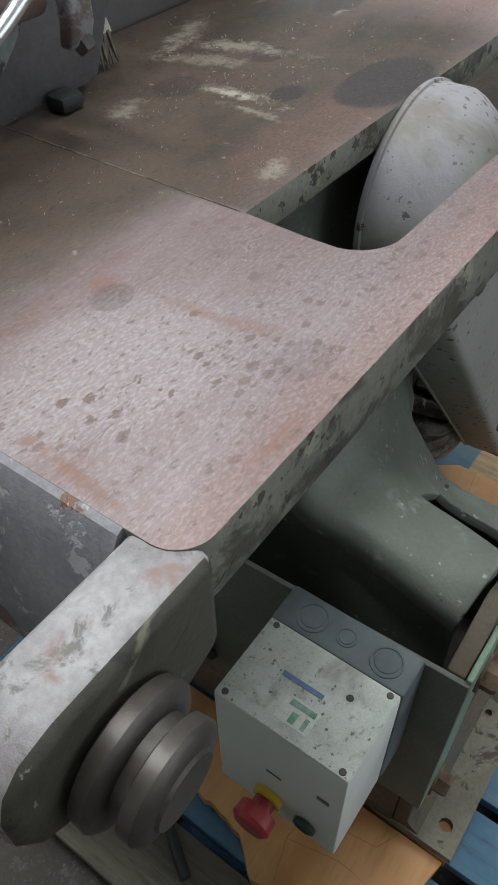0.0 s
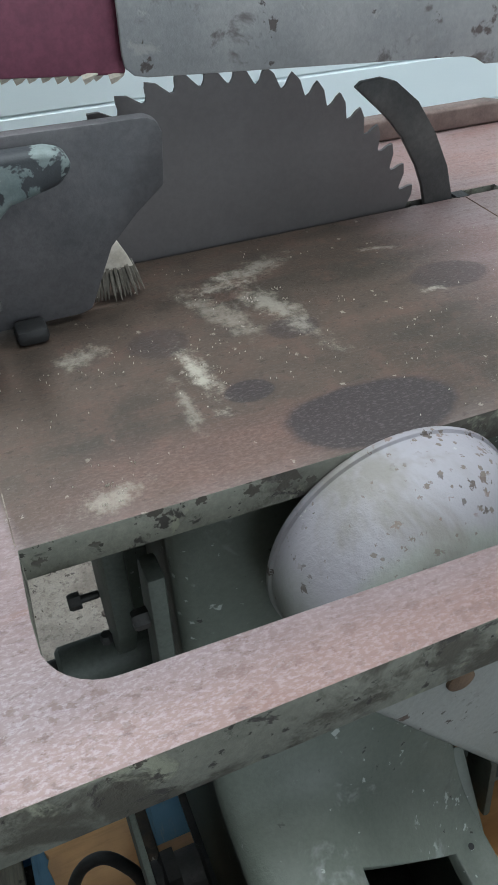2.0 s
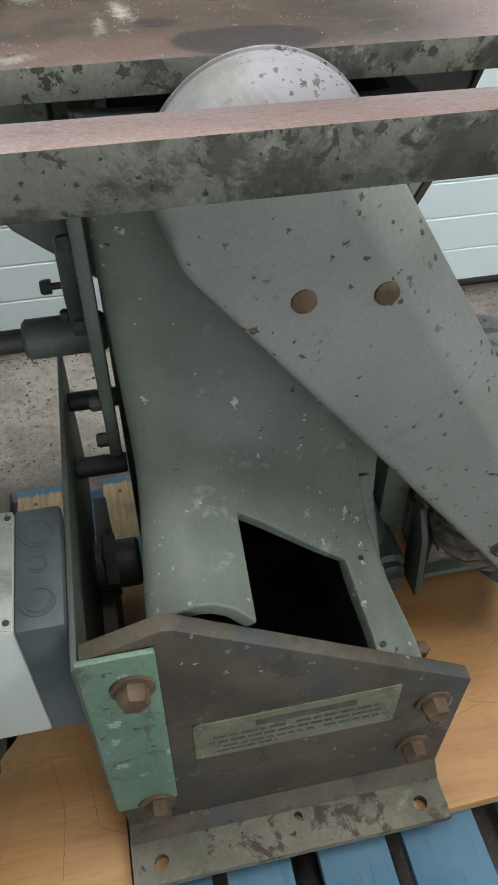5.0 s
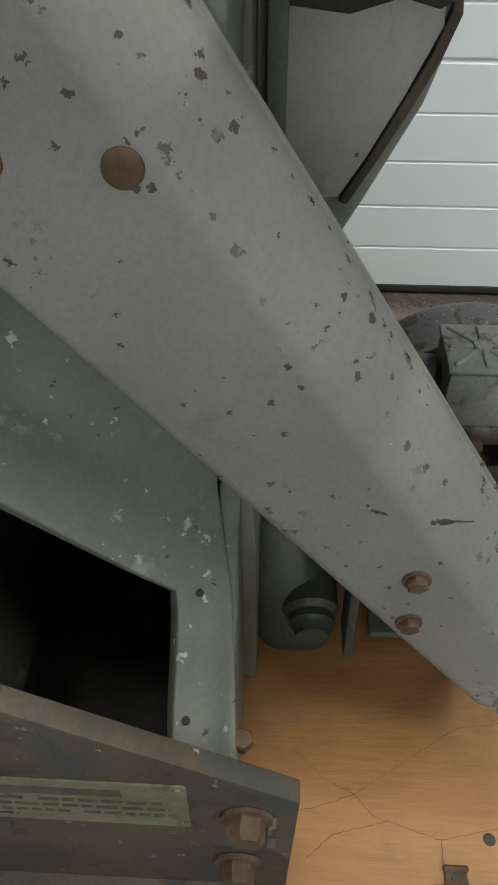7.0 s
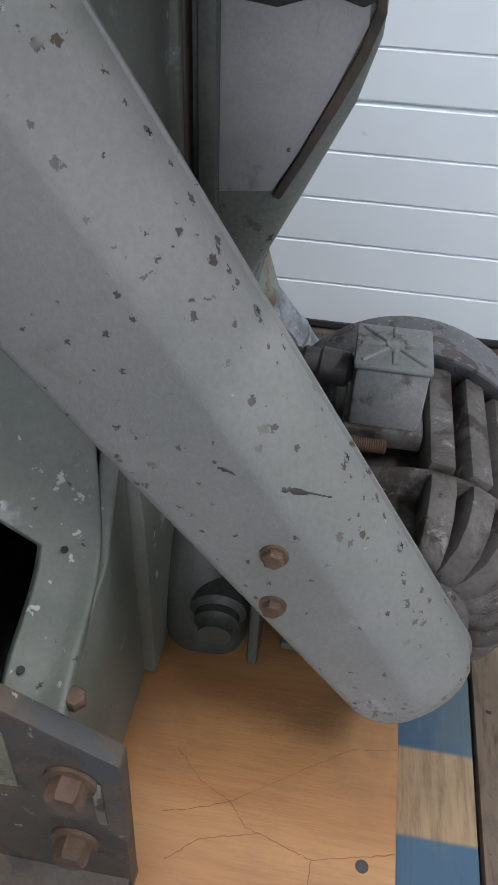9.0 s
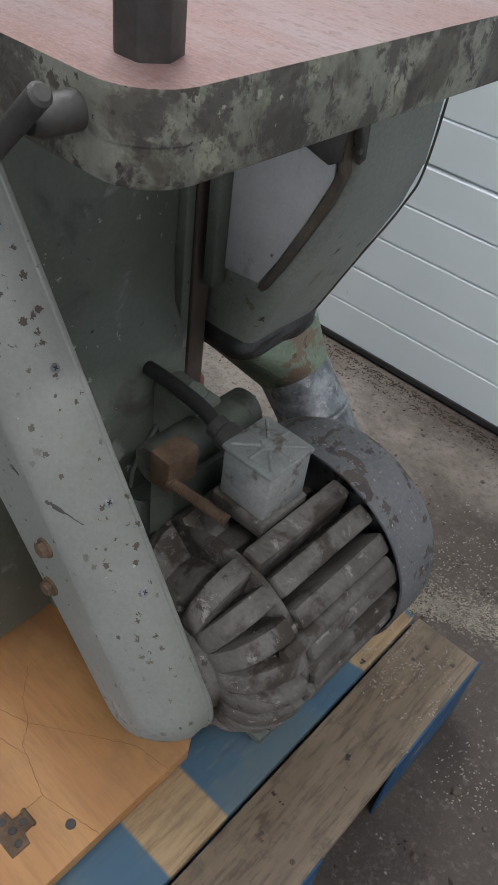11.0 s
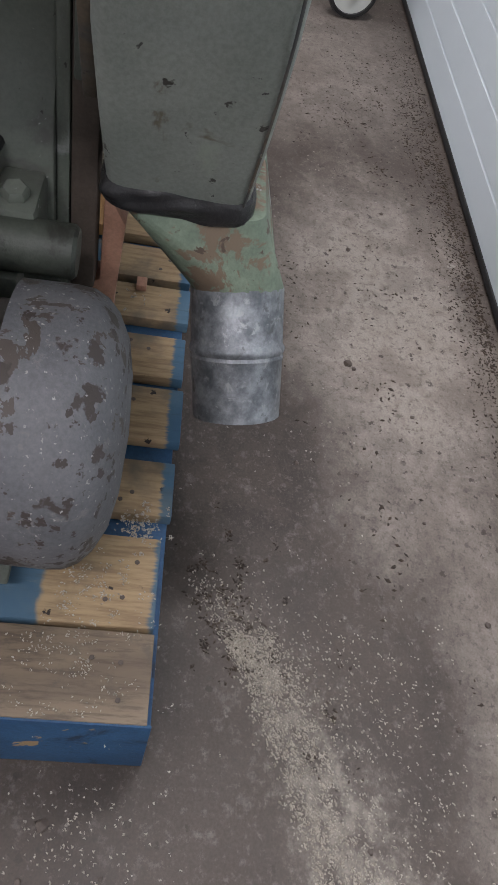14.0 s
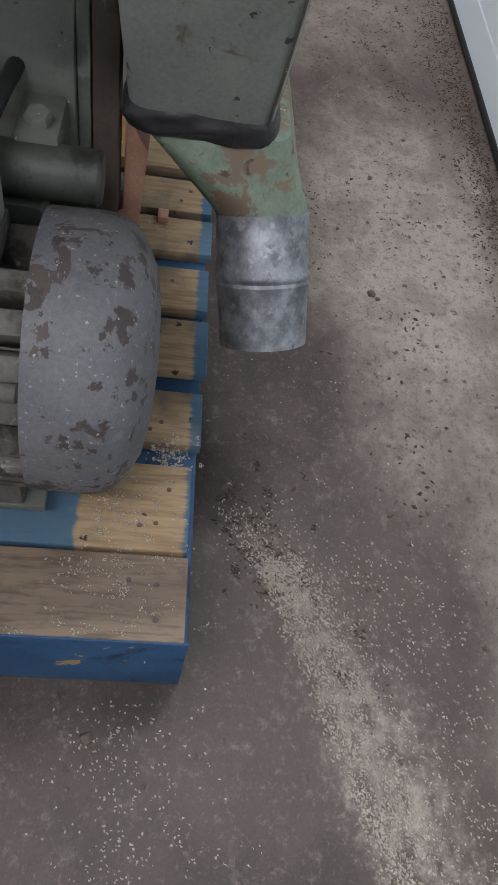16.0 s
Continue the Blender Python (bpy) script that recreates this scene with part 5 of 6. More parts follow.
part("foot_flange", punched(0.119, 0.492, -0.139, -0.058, PLY + 0.0005, 0.1805, [(0.152, -0.117, 0.0085), (0.461, -0.117, 0.0085), (0.315, -0.101, 0.005)]), flange_steel, base, "dusty flat foot with bolt holes")
part("flange_fillet", prism([(-0.0775, 0.181), (-0.0775, 0.200), (-0.084, 0.192), (-0.094, 0.1815)], "x", 0.121, 0.492, 0.001), rusty_steel, base)
part("stiffener", prism([(-0.0785, 0.30), (-0.0785, 0.365), (-0.081, 0.355), (-0.081, 0.31)], "x", 0.476, 0.482), flange_steel, base)
name_plate = part("name_plate", prism([(0.206, 0.345), (0.206, 0.414), (0.208, 0.416), (0.416, 0.4155), (0.4185, 0.413), (0.418, 0.342), (0.415, 0.340), (0.209, 0.342)], "y", -0.0795, -0.0778), plate_brass, base, "tarnished brass maker's plate with worn lettering")
part("emblem_bar", box(0.268, 0.372, -0.0801, -0.0796, 0.394, 0.405), plate_ink, name_plate)
for z, x0, x1, h in ((0.382, 0.225, 0.300, 0.004), (0.382, 0.31, 0.40, 0.004), (0.371, 0.220, 0.405, 0.004), (0.360, 0.235, 0.33, 0.0035), (0.360, 0.34, 0.40, 0.0035), (0.351, 0.225, 0.29, 0.003)):
    x = x0
    rnd = random.Random(int(z * 1e4 + x0 * 1e3))
    bits = []
    while x < x1:
        w = rnd.uniform(0.006, 0.018)
        bits.append(box(x, min(x + w, x1), -0.0801, -0.0796, z, z + h))
        x += w + 0.003
    part("lettering_bar", join(*bits), plate_ink, name_plate)
for x in (0.2115, 0.4125):
    for z in (0.348, 0.409):
        part("plate_rivet", turned([(0, 0.003), (0.001, 0.0028), (0.0016, 0.001)], (x, -0.0795, z), (0, -1, 0), 12), plate_brass, name_plate)
strap = part("green_strap", prism([(0.1165, 0.262), (0.118, 0.572), (0.183, 0.5725), (0.181, 0.272), (0.17, 0.262)], "y", -0.0845, -0.0785, 0.0015), mint_paint, saw, "mint-green end of the angle iron that carries the switch box")
for x, z in ((0.160, 0.524), (0.158, 0.268)):
    part("strap_bolt", bolt_head((x, -0.0847, z), (0, -1, 0), 0.0145, 0.015, 0.020), rust, strap, "large rusty bolt")
for x, z in ((0.460, 0.362), (0.452, 0.262)):
    part("plate_bolt", bolt_head((x, -0.078, z), (0, -1, 0), 0.0145, 0.016, 0.020), rust, base, "large rusty bolt")
part("plate_bolt", bolt_head((0.4545, -0.040, 0.402), (0.1, -0.05, 1), 0.009, 0.008), rust, base, "rusty bolt in the foot")
part("angle_iron", prism([(-0.084, 0.270), (-0.084, 0.566), (0.365, 0.545), (0.365, 0.33), (0.10, 0.27)], "x", 0.1145, 0.1205, 0.0015), shaded_green, saw, "green upright angle iron beside the pedestal")
for y, z in ((0.315, 0.505), (0.225, 0.480)):
    part("stay_bolt", rod((0.1205, y, z), (0.180, y, z), 0.012, 14), dark_iron, saw, "dark spacer bolt")
part("base_side", box(0.121, 0.139, -0.0595, 0.34, PLY + 0.001, 0.30, 0.002), rusty_steel, saw)

# switch box on the angle iron
switch = part("switch_box", box(-0.0155, 0.0715, -0.0425, 0.0890, 0.394, 0.5745, 0.003), white_side, saw, "white switch box with a dusty lid, hung beside the pedestal")
part("box_lid", box(-0.0145, 0.0705, -0.0415, 0.0880, 0.5745, 0.5758, 0.001), white_box, switch, "lid covered in grey dust")
back = part("box_back", box(0.0717, 0.1140, -0.0440, 0.0905, 0.394, 0.5740, 0.004), slate_plastic, switch, "slate-grey back half with round knock-outs")
for y, r in ((0.058, 0.0155), (0.023, 0.0095), (-0.017, 0.0155)):
    part("knock_out", join(turned([(0, r), (0.0012, r * 0.98), (0.0012, r * 0.86), (0.0004, r * 0.84), (0.0004, r * 0.72), (0.0012, r * 0.70), (0.0016, 0)], (0.092, y, 0.574), (0, 0, 1), 28)), slate_plastic, back)
for y, x in ((0.080, 0.066), (-0.034, 0.066), (0.080, -0.010), (-0.034, -0.010)):
    part("lid_screw", turned([(0, 0.0032), (0.0012, 0.0028)], (x, y, 0.5757), (0, 0, 1), 12), dark_iron, switch)
part("blue_mark", box(0.030, 0.0345, 0.010, 0.050, 0.5759, 0.5763), blue_ink, switch)
part("sticker", box(-0.004, 0.020, 0.004, 0.036, 0.5759, 0.5762), label_pale, switch, "scuffed pale sticker with green print")
part("sticker_print", join(box(0.012, 0.0175, 0.006, 0.030, 0.5763, 0.5765), box(-0.002, 0.009, 0.008, 0.012, 0.5763, 0.5765), box(-0.002, 0.008, 0.018, 0.024, 0.5763, 0.5765)), green_ink, switch)
part("lid_chip", turned([(0, 0.0035), (0.0008, 0.003)], (0.045, -0.008, 0.5757), (0, 0, 1), 7), dark_iron, switch)
stop = part("stop_collar", turned([(0, 0.015), (0.006, 0.015), (0.007, 0.013)], (-0.0157, 0.030, 0.432), (-1, 0, 0), 26), yellow_plastic, switch, "yellow collar of the stop button")
part("stop_button", turned([(0, 0.011), (0.010, 0.011), (0.011, 0.019), (0.024, 0.020), (0.028, 0.016), (0.029, 0.0)], (-0.0225, 0.030, 0.432), (-1, 0, 0), 28), red_plastic, stop, "red mushroom emergency stop")
part("start_button", turned([(0, 0.0115), (0.004, 0.0115), (0.005, 0.009), (0.0035, 0.008), (0.0035, 0.0)], (-0.0157, -0.010, 0.424), (-1, 0, 0), 24), button_green, switch, "dark green start button")
part("front_print", box(-0.0161, -0.0157, 0.018, 0.034, 0.487, 0.490), slate_plastic, switch)
part("front_print", box(-0.0161, -0.0157, -0.030, -0.018, 0.505, 0.512), slate_plastic, switch)
part("supply_cable", hose([(0.113, 0.205, 0.315), (0.104, 0.212, 0.345), (0.082, 0.224, 0.370), (0.056, 0.233, 0.348), (0.033, 0.236, 0.285), (0.012, 0.228, 0.205), (-0.008, 0.205, 0.160), (-0.040, 0.165, 0.1535), (-0.075, 0.11, 0.1530)], 0.0070), black_rubber, switch, "black cable drooping behind the box")

# height-setting shaft under the table
shaft = part("setting_shaft", rod((-0.20, 0.285, 0.626), (0.10, 0.285, 0.626), 0.013, 18), dark_iron, saw, "dark round shaft under the table")
part("shaft_collar", rod((0.092, 0.285, 0.626), (0.180, 0.285, 0.626), 0.022, 24, 0.004), shaded_green, shaft, "thick green bearing collar on the shaft")
part("collar_screw", bolt_head((0.140, 0.285, 0.647), (0, 0, 1), 0.006, 0.010), dark_iron, shaft)
bracket = part("shaft_bracket", prism([(0.24, 0.906), (0.33, 0.906), (0.33, 0.68), (0.30, 0.64), (0.27, 0.64), (0.24, 0.70)], "x", 0.145, 0.163, 0.004), shaded_green, saw, "hanging bracket beside the pedestal")
part("bracket_screw", join(rod((0.118, 0.330, 0.660), (0.146, 0.330, 0.660), 0.004), bolt_head((0.128, 0.330, 0.660), (-1, 0, 0), 0.0085, 0.012)), dark_iron, bracket)

part("adjusting_nut", join(rod((0.121, 0.175, 0.355), (0.178, 0.175, 0.355), 0.030, 22, 0.004), bolt_head((0.150, 0.175, 0.355), (-1, 0, 0), 0.038, 0.018)), dark_iron, saw, "large dark nut between angle iron and pedestal")
# lower lump of the casting between guard and foot
def lump(x0, x1, y0, y1, z0, z1):
    """A smooth cast swelling: rounded rings that shrink and lean back as they rise."""
    rings = []
    for u in (0, 0.06, 0.14, 0.3, 0.5, 0.7, 0.86, 0.96, 1.0):
        k = 1 - 0.55 * u ** 2.2 if u > 0.1 else 0.92 + 0.8 * u
        cx, cy = x0 + (x1 - x0) * (0.5 - 0.22 * u), y0 + (y1 - y0) * (0.5 + 0.18 * u)
        hx, hy = (x1 - x0) / 2 * k, (y1 - y0) / 2 * k
        rings.append([(cx + hx * math.copysign(abs(math.cos(a)) ** 0.6, math.cos(a)), cy + hy * math.copysign(abs(math.sin(a)) ** 0.6, math.sin(a)), z0 + (z1 - z0) * u) for a in (2 * math.pi * i / 28 for i in range(28))])
    return loft(rings)


# these low parts have their shade painted in by the darker green
part("foot_web", prism([(0.235, 0.172), (0.36, 0.172), (0.36, 0.40), (0.32, 0.44), (0.26, 0.36)], "x", 0.4585, 0.470, 0.006), shaded_casting, saw)
part("foot_boss", turned([(0, 0.030), (0.07, 0.031), (0.076, 0.024), (0.085, 0.024), (0.090, 0.019), (0.100, 0.018)], (0.512, 0.255, 0.236), (0.05, -1, -0.1), 26), shaded_casting, saw, "dark green pivot boss under the casting")
part("foot_pad", lump(0.448, 0.552, 0.165, 0.345, 0.1675, 0.330), shaded_casting, saw, "rounded pad of the casting on the plywood")
part("pivot_lug", prism([(0.15, 0.19), (0.20, 0.19), (0.215, 0.33), (0.19, 0.34), (0.165, 0.30)], "x", 0.552, 0.564, 0.005), shaded_casting, saw)

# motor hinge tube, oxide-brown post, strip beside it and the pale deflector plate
part("hinge_tube", rod((0.535, 0.225, 0.440), (0.535, 0.388, 0.440), 0.028, 26, 0.004), shaded_casting, saw, "green hinge tube that carries the motor plate")
part("hinge_bracket", join(box(0.455, 0.53, 0.30, 0.345, 0.40, 0.475, 0.006), bolt_head((0.505, 0.322, 0.475), (0.2, 0, 1), 0.014, 0.012)), green_paint, saw)
part("brown_post", box(0.405, 0.447, 0.3675, 0.3955, 0.318, 0.905, 0.003), brown_post, saw, "brown oxide-painted upright beside the chute")
part("post_cover", box(0.455, 0.472, 0.3725, 0.3935, 0.585, 0.905, 0.003), shaded_green, saw)
part("deflector_plate", prism([(0.463, 0.786), (0.463, 0.608), (0.470, 0.605), (0.523, 0.610), (0.545, 0.648), (0.572, 0.702), (0.596, 0.757), (0.594, 0.786)], "y", 0.3915, 0.3955, 0.001), deflector_paint, saw, "pale deflector plate with a ragged edge")
part("deflector_bracket", prism([(0.448, 0.907), (0.448, 0.79), (0.470, 0.772), (0.520, 0.766), (0.560, 0.778), (0.590, 0.770), (0.604, 0.778), (0.608, 0.907)], "y", 0.3855, 0.3905, 0.0015), dark_iron, saw, "dark bracket over the deflector plate")
part("torn_edge", prism([(0.523, 0.606), (0.545, 0.645), (0.572, 0.700), (0.590, 0.738), (0.600, 0.770), (0.596, 0.800), (0.604, 0.83), (0.612, 0.83), (0.604, 0.80), (0.609, 0.766), (0.598, 0.732), (0.580, 0.694), (0.552, 0.640), (0.531, 0.603)], "y", 0.3885, 0.4005, 0.002), rusty_steel, bpy.data.objects["deflector_plate"], "rusty torn weld along the plate edge")
part("timber_packer", prism([(0.376, PT + 0.001), (0.376, 0.30), (0.400, 0.316), (0.402, 0.445), (0.427, 0.400), (0.4185, 0.266), (0.416, PT + 0.001)], "x", 0.385, 0.425, 0.002), pink_wood, saw, "pinkish timber packing under the post")

# dust chute, tape, cone and spigot
def rounded(x0, x1, y0, y1, z, r, n=5):
    return [(x, y, z) for x, y in arc(x1 - r, y0 + r, r, -90, 0, n) + arc(x1 - r, y1 - r, r, 0, 90, n) + arc(x0 + r, y1 - r, r, 90, 180, n) + arc(x0 + r, y0 + r, r, 180, 270, n)]


chute = part("dust_chute", loft([rounded(0.03, 0.614, 0.397, 0.550, 0.905, 0.016), rounded(0.05, 0.608, 0.398, 0.552, 0.745, 0.016), rounded(0.09, 0.592, 0.398, 0.553, 0.69, 0.016), rounded(0.19, 0.550, 0.402, 0.554, 0.60, 0.016), rounded(0.30, 0.500, 0.408, 0.553, 0.495, 0.018)]), chute_green, saw, "green sheet-metal dust chute under the table", 25)


part("chute_seam", hose([(0.6135, 0.5435, 0.903), (0.6075, 0.5455, 0.747), (0.5925, 0.5465, 0.69), (0.5500, 0.5475, 0.602), (0.5015, 0.5465, 0.500)], 0.0014, 8), rusty_steel, chute, "rusty folded seam")
part("chute_gusset", prism([(0.322, 0.9065), (0.340, 0.9065), (0.388, 0.850), (0.404, 0.815), (0.408, 0.780), (0.398, 0.776), (0.390, 0.806), (0.372, 0.842)], "x", 0.6095, 0.6165, 0.002), arm_side, chute, "dark welded gusset under the table")


def tape_band():
    """Wrinkled tape wound over the joint: many short folds and a ragged lower hem."""
    rnd = random.Random(7)
    folds = [(rnd.uniform(5, 16), rnd.uniform(0, 6.28), rnd.uniform(0.0003, 0.0008), rnd.uniform(-400, 400)) for _ in range(9)]
    rings = []
    for k in range(12):
        z = 0.508 - 0.0028 * k
        grow = 0.0015 + 0.004 * math.sin(math.pi * (k + 0.5) / 12)
        base_ring = rounded(0.300 - grow, 0.502 + grow, 0.407 - grow, 0.554 + grow, z, 0.020)
        ring = []
        for (x0, y0, _), (x1, y1, _) in zip(base_ring, base_ring[1:] + base_ring[:1]):
            n = max(1, int(math.hypot(x1 - x0, y1 - y0) / 0.006))
            ring += [(x0 + (x1 - x0) * q / n, y0 + (y1 - y0) * q / n) for q in range(n)]
        if rings and len(ring) != len(rings[0]):
            ring = [ring[int(q * len(ring) / len(rings[0]))] for q in range(len(rings[0]))]
        out = []
        for q, (x, y) in enumerate(ring):
            a = 2 * math.pi * q / len(ring)
            w = sum(h * math.sin(f * a + p + sl * (z - 0.49)) for f, p, h, sl in folds)
            d = Vector((x - 0.401, y - 0.480, 0)).normalized() * w
            out.append((x + d.x, y + d.y, z + (0.0016 * math.sin(3 * a + 1) + 0.0010 * math.sin(11 * a)) * (0.6 if k < 9 else 1)))
        rings.append(out)
    return loft(rings)


part("tape_band", tape_band(), black_tape, chute, "black tape wrapped round the joint", 60)
PW = Vector((0.085, 0.020, -0.120)).normalized()
P0 = Vector((0.477, 0.563, 0.377))


def ring_at(centre, way, r, n):
    """n points round a centre, starting like rounded(): towards the front on the +x side."""
    side = Vector((1, 0, 0)) - way * way.x
    side.normalize()
    back = way.cross(side) * -1
    if back.y < 0:
        back = -back
    out = []
    for i in range(n):
        a = radians(-70 + 360 * (i + 0.5) / n)
        out.append(centre + side * (math.cos(a) * r) + back * (math.sin(a) * r))
    return out


part("reducing_cone", loft([rounded(0.302, 0.500, 0.409, 0.574, 0.486, 0.02), ring_at(P0, PW, 0.0540, 24)]), cone_green, chute, "scuffed green reducing cone", 35)
part("spigot", turned([(-0.002, 0.054), (0.062, 0.054), (0.066, 0.0565), (0.070, 0.0565), (0.074, 0.054), (0.078, 0.0555), (0.082, 0.054), (0.150, 0.0525), (0.150, 0.0505), (0.0, 0.0505)], P0, PW, 40), galvanised, chute, "galvanised round spigot with a rolled bead")

# motor
MX, MZ = 0.690, 0.337
CX, CZ = 0.683, 0.342
motor = part("motor_body", turned([(0, 0.05), (0.012, 0.068), (0.035, 0.082), (0.06, 0.086), (0.237, 0.086), (0.237, 0.05)], (MX, 0.118, MZ), (0, 1, 0), 44), motor_grey, saw, "dusty grey electric motor with cooling fins")
for i in range(20):
    a = 2 * math.pi * (i + 0.5) / 20
    if abs(((a - 1.9 + math.pi) % (2 * math.pi)) - math.pi) < 0.30:
        continue
    for outline in ([(0.082, 0.200), (0.1250, 0.202), (0.1265, 0.352), (0.082, 0.354)], [(0.060, 0.126), (0.078, 0.126), (0.099, 0.135), (0.114, 0.152), (0.1235, 0.174), (0.1250, 0.192), (0.08, 0.194)]):
        fin = prism(outline, "z", -0.0125, 0.0125, 0.005, 2)
        bmesh.ops.rotate(fin, verts=fin.verts, cent=(0, 0, 0), matrix=Matrix.Rotation(-a, 3, "Y"))
        bmesh.ops.translate(fin, verts=fin.verts, vec=(MX, 0, MZ))
        part("cooling_fin", fin, motor_grey, motor)
part("fin_band", turned([(0, 0.080), (0, 0.114), (0.003, 0.118), (0.009, 0.118), (0.012, 0.114), (0.012, 0.080)], (MX, 0.191, MZ), (0, 1, 0), 44), motor_grey, motor)
part("end_bell", turned([(0, 0.03), (0.004, 0.050), (0.010, 0.060), (0.020, 0.062)], (MX, 0.106, MZ), (0, 1, 0), 44), motor_grey, motor, "rounded motor end shield")
for a in (35, 325, 215):
    x, z = MX + 0.120 * math.cos(radians(a)), MZ + 0.120 * math.sin(radians(a))
    part("bell_lug", join(rod((x, 0.180, z), (x, 0.345, z), 0.010, 14, 0.003), bolt_head((x, 0.180, z), (0, -1, 0), 0.009, 0.009)), motor_grey, motor)
part("motor_pad", box(0.618, 0.692, 0.238, 0.312, 0.440, 0.4600, 0.003), motor_grey, motor)
part("fan_cowl", turned([(0.03, 0.1330), (0, 0.1365), (0.0, 0.1395), (0.050, 0.1405), (0.066, 0.139), (0.080, 0.132), (0.092, 0.119), (0.104, 0.095), (0.111, 0.06), (0.114, 0.0)], (CX, 0.346, CZ), (0, 1, 0), 64), cowl_grey, motor, "fan cowl with flaking grey paint", 50)
jb = part("terminal_box", box(0.6225, 0.6875, 0.243, 0.310, 0.458, 0.521, 0.005), box_grey, motor, "square terminal box with a ribbed lid")
part("terminal_lid", box(0.6205, 0.6895, 0.2415, 0.3115, 0.521, 0.5275, 0.003), box_grey, jb)
for k in range(4):
    a = k * math.pi / 4
    L = 0.030 if k % 2 == 0 else 0.040
    c, s_ = math.cos(a) * L, math.sin(a) * L
    part("lid_rib", rod((0.655 - c, 0.2765 - s_, 0.5275), (0.655 + c, 0.2765 + s_, 0.5275), 0.0022, 8), box_grey, jb)
part("lid_boss", turned([(0, 0.009), (0.003, 0.008), (0.004, 0.0)], (0.655, 0.2765, 0.5275), (0, 0, 1), 16), box_grey, jb)
part("cable_gland", join(rod((0.6185, 0.282, 0.492), (0.588, 0.283, 0.495), 0.017, 18, 0.003), rod((0.592, 0.283, 0.495), (0.572, 0.284, 0.497), 0.014, 18, 0.003)), dark_iron, jb)
part("motor_cable", hose([(0.578, 0.284, 0.497), (0.55, 0.287, 0.503), (0.50, 0.291, 0.503), (0.437, 0.295, 0.497)], 0.009), black_rubber, jb, "black motor cable")
def threaded(a, b, r):
    n = int((Vector(b) - Vector(a)).length / 0.0022)
    prof = []
    for i in range(n):
        prof += [(i * 0.0022, r * 0.88), (i * 0.0022 + 0.0011, r)]
    return turned(prof, a, Vector(b) - Vector(a), 12)


part("adjusting_screw", threaded((0.585, 0.205, 0.470), (0.660, 0.222, 0.455), 0.007), rust, motor, "rusty threaded belt-tension screw")
part("screw_block", box(0.560, 0.590, 0.200, 0.245, 0.455, 0.500, 0.004), rust, motor)
part("motor_plate", box(0.585, 0.775, 0.190, 0.350, 0.172, 0.184, 0.003), shaded_green, saw, "green hinged plate under the motor")
for y in (0.225, 0.31):
    for x in (0.625, 0.745):
        part("motor_foot", box(x - 0.03, x + 0.03, y - 0.018, y + 0.018, 0.184, 0.250, 0.005), motor_grey, motor)
part("plate_stay", box(0.520, 0.56, 0.24, 0.33, 0.225, 0.415, 0.003), shaded_green, saw)

# ---- loose dust and litter ----
def crumb(x, y, r, seed):
    """A small dark lump with a knobbly outline."""
    rnd = random.Random(seed)
    bm = bmesh.new()
    bmesh.ops.create_icosphere(bm, subdivisions=2, radius=r)
    for v in bm.verts:
        v.co *= rnd.uniform(0.7, 1.15)
        v.co.z = max(v.co.z * 0.6, -0.25 * r)
        v.co += Vector((x, y, 0.25 * r))
    return tagged(solid("dirt_crumb", finish(bm), brown_post, 30), "dark knobbly crumb of dirt lying on the concrete", "dirt", "dirt crumbs")


for n, (x, y, r) in enumerate(((0.975, 0.416, 0.0075), (1.025, 0.486, 0.0035), (1.03, 0.40, 0.004), (0.686, 1.002, 0.005), (0.988, 0.794, 0.004), (0.189, 0.831, 0.008), (0.20, 0.842, 0.005), (0.43, 0.726, 0.005), (0.02, 0.78, 0.004),
                               (0.30, 0.94, 0.0045), (0.12, 0.98, 0.004), (0.52, 0.93, 0.0035), (-0.15, 0.86, 0.006), (-0.3, 0.95, 0.005), (0.84, 0.93, 0.004), (1.12, 0.62, 0.003), (1.02, 0.20, 0.007), (1.06, 0.12, 0.006), (1.0, 0.05, 0.005), (0.98, 0.30, 0.006))):
    crumb(x, y, r, n)
tagged(solid("wood_offcut", box(0.218, 0.240, 0.440, 0.456, PT, PT + 0.011, 0.001), pink_wood), "small pinkish wood block lying on a pallet board", "wood scrap")
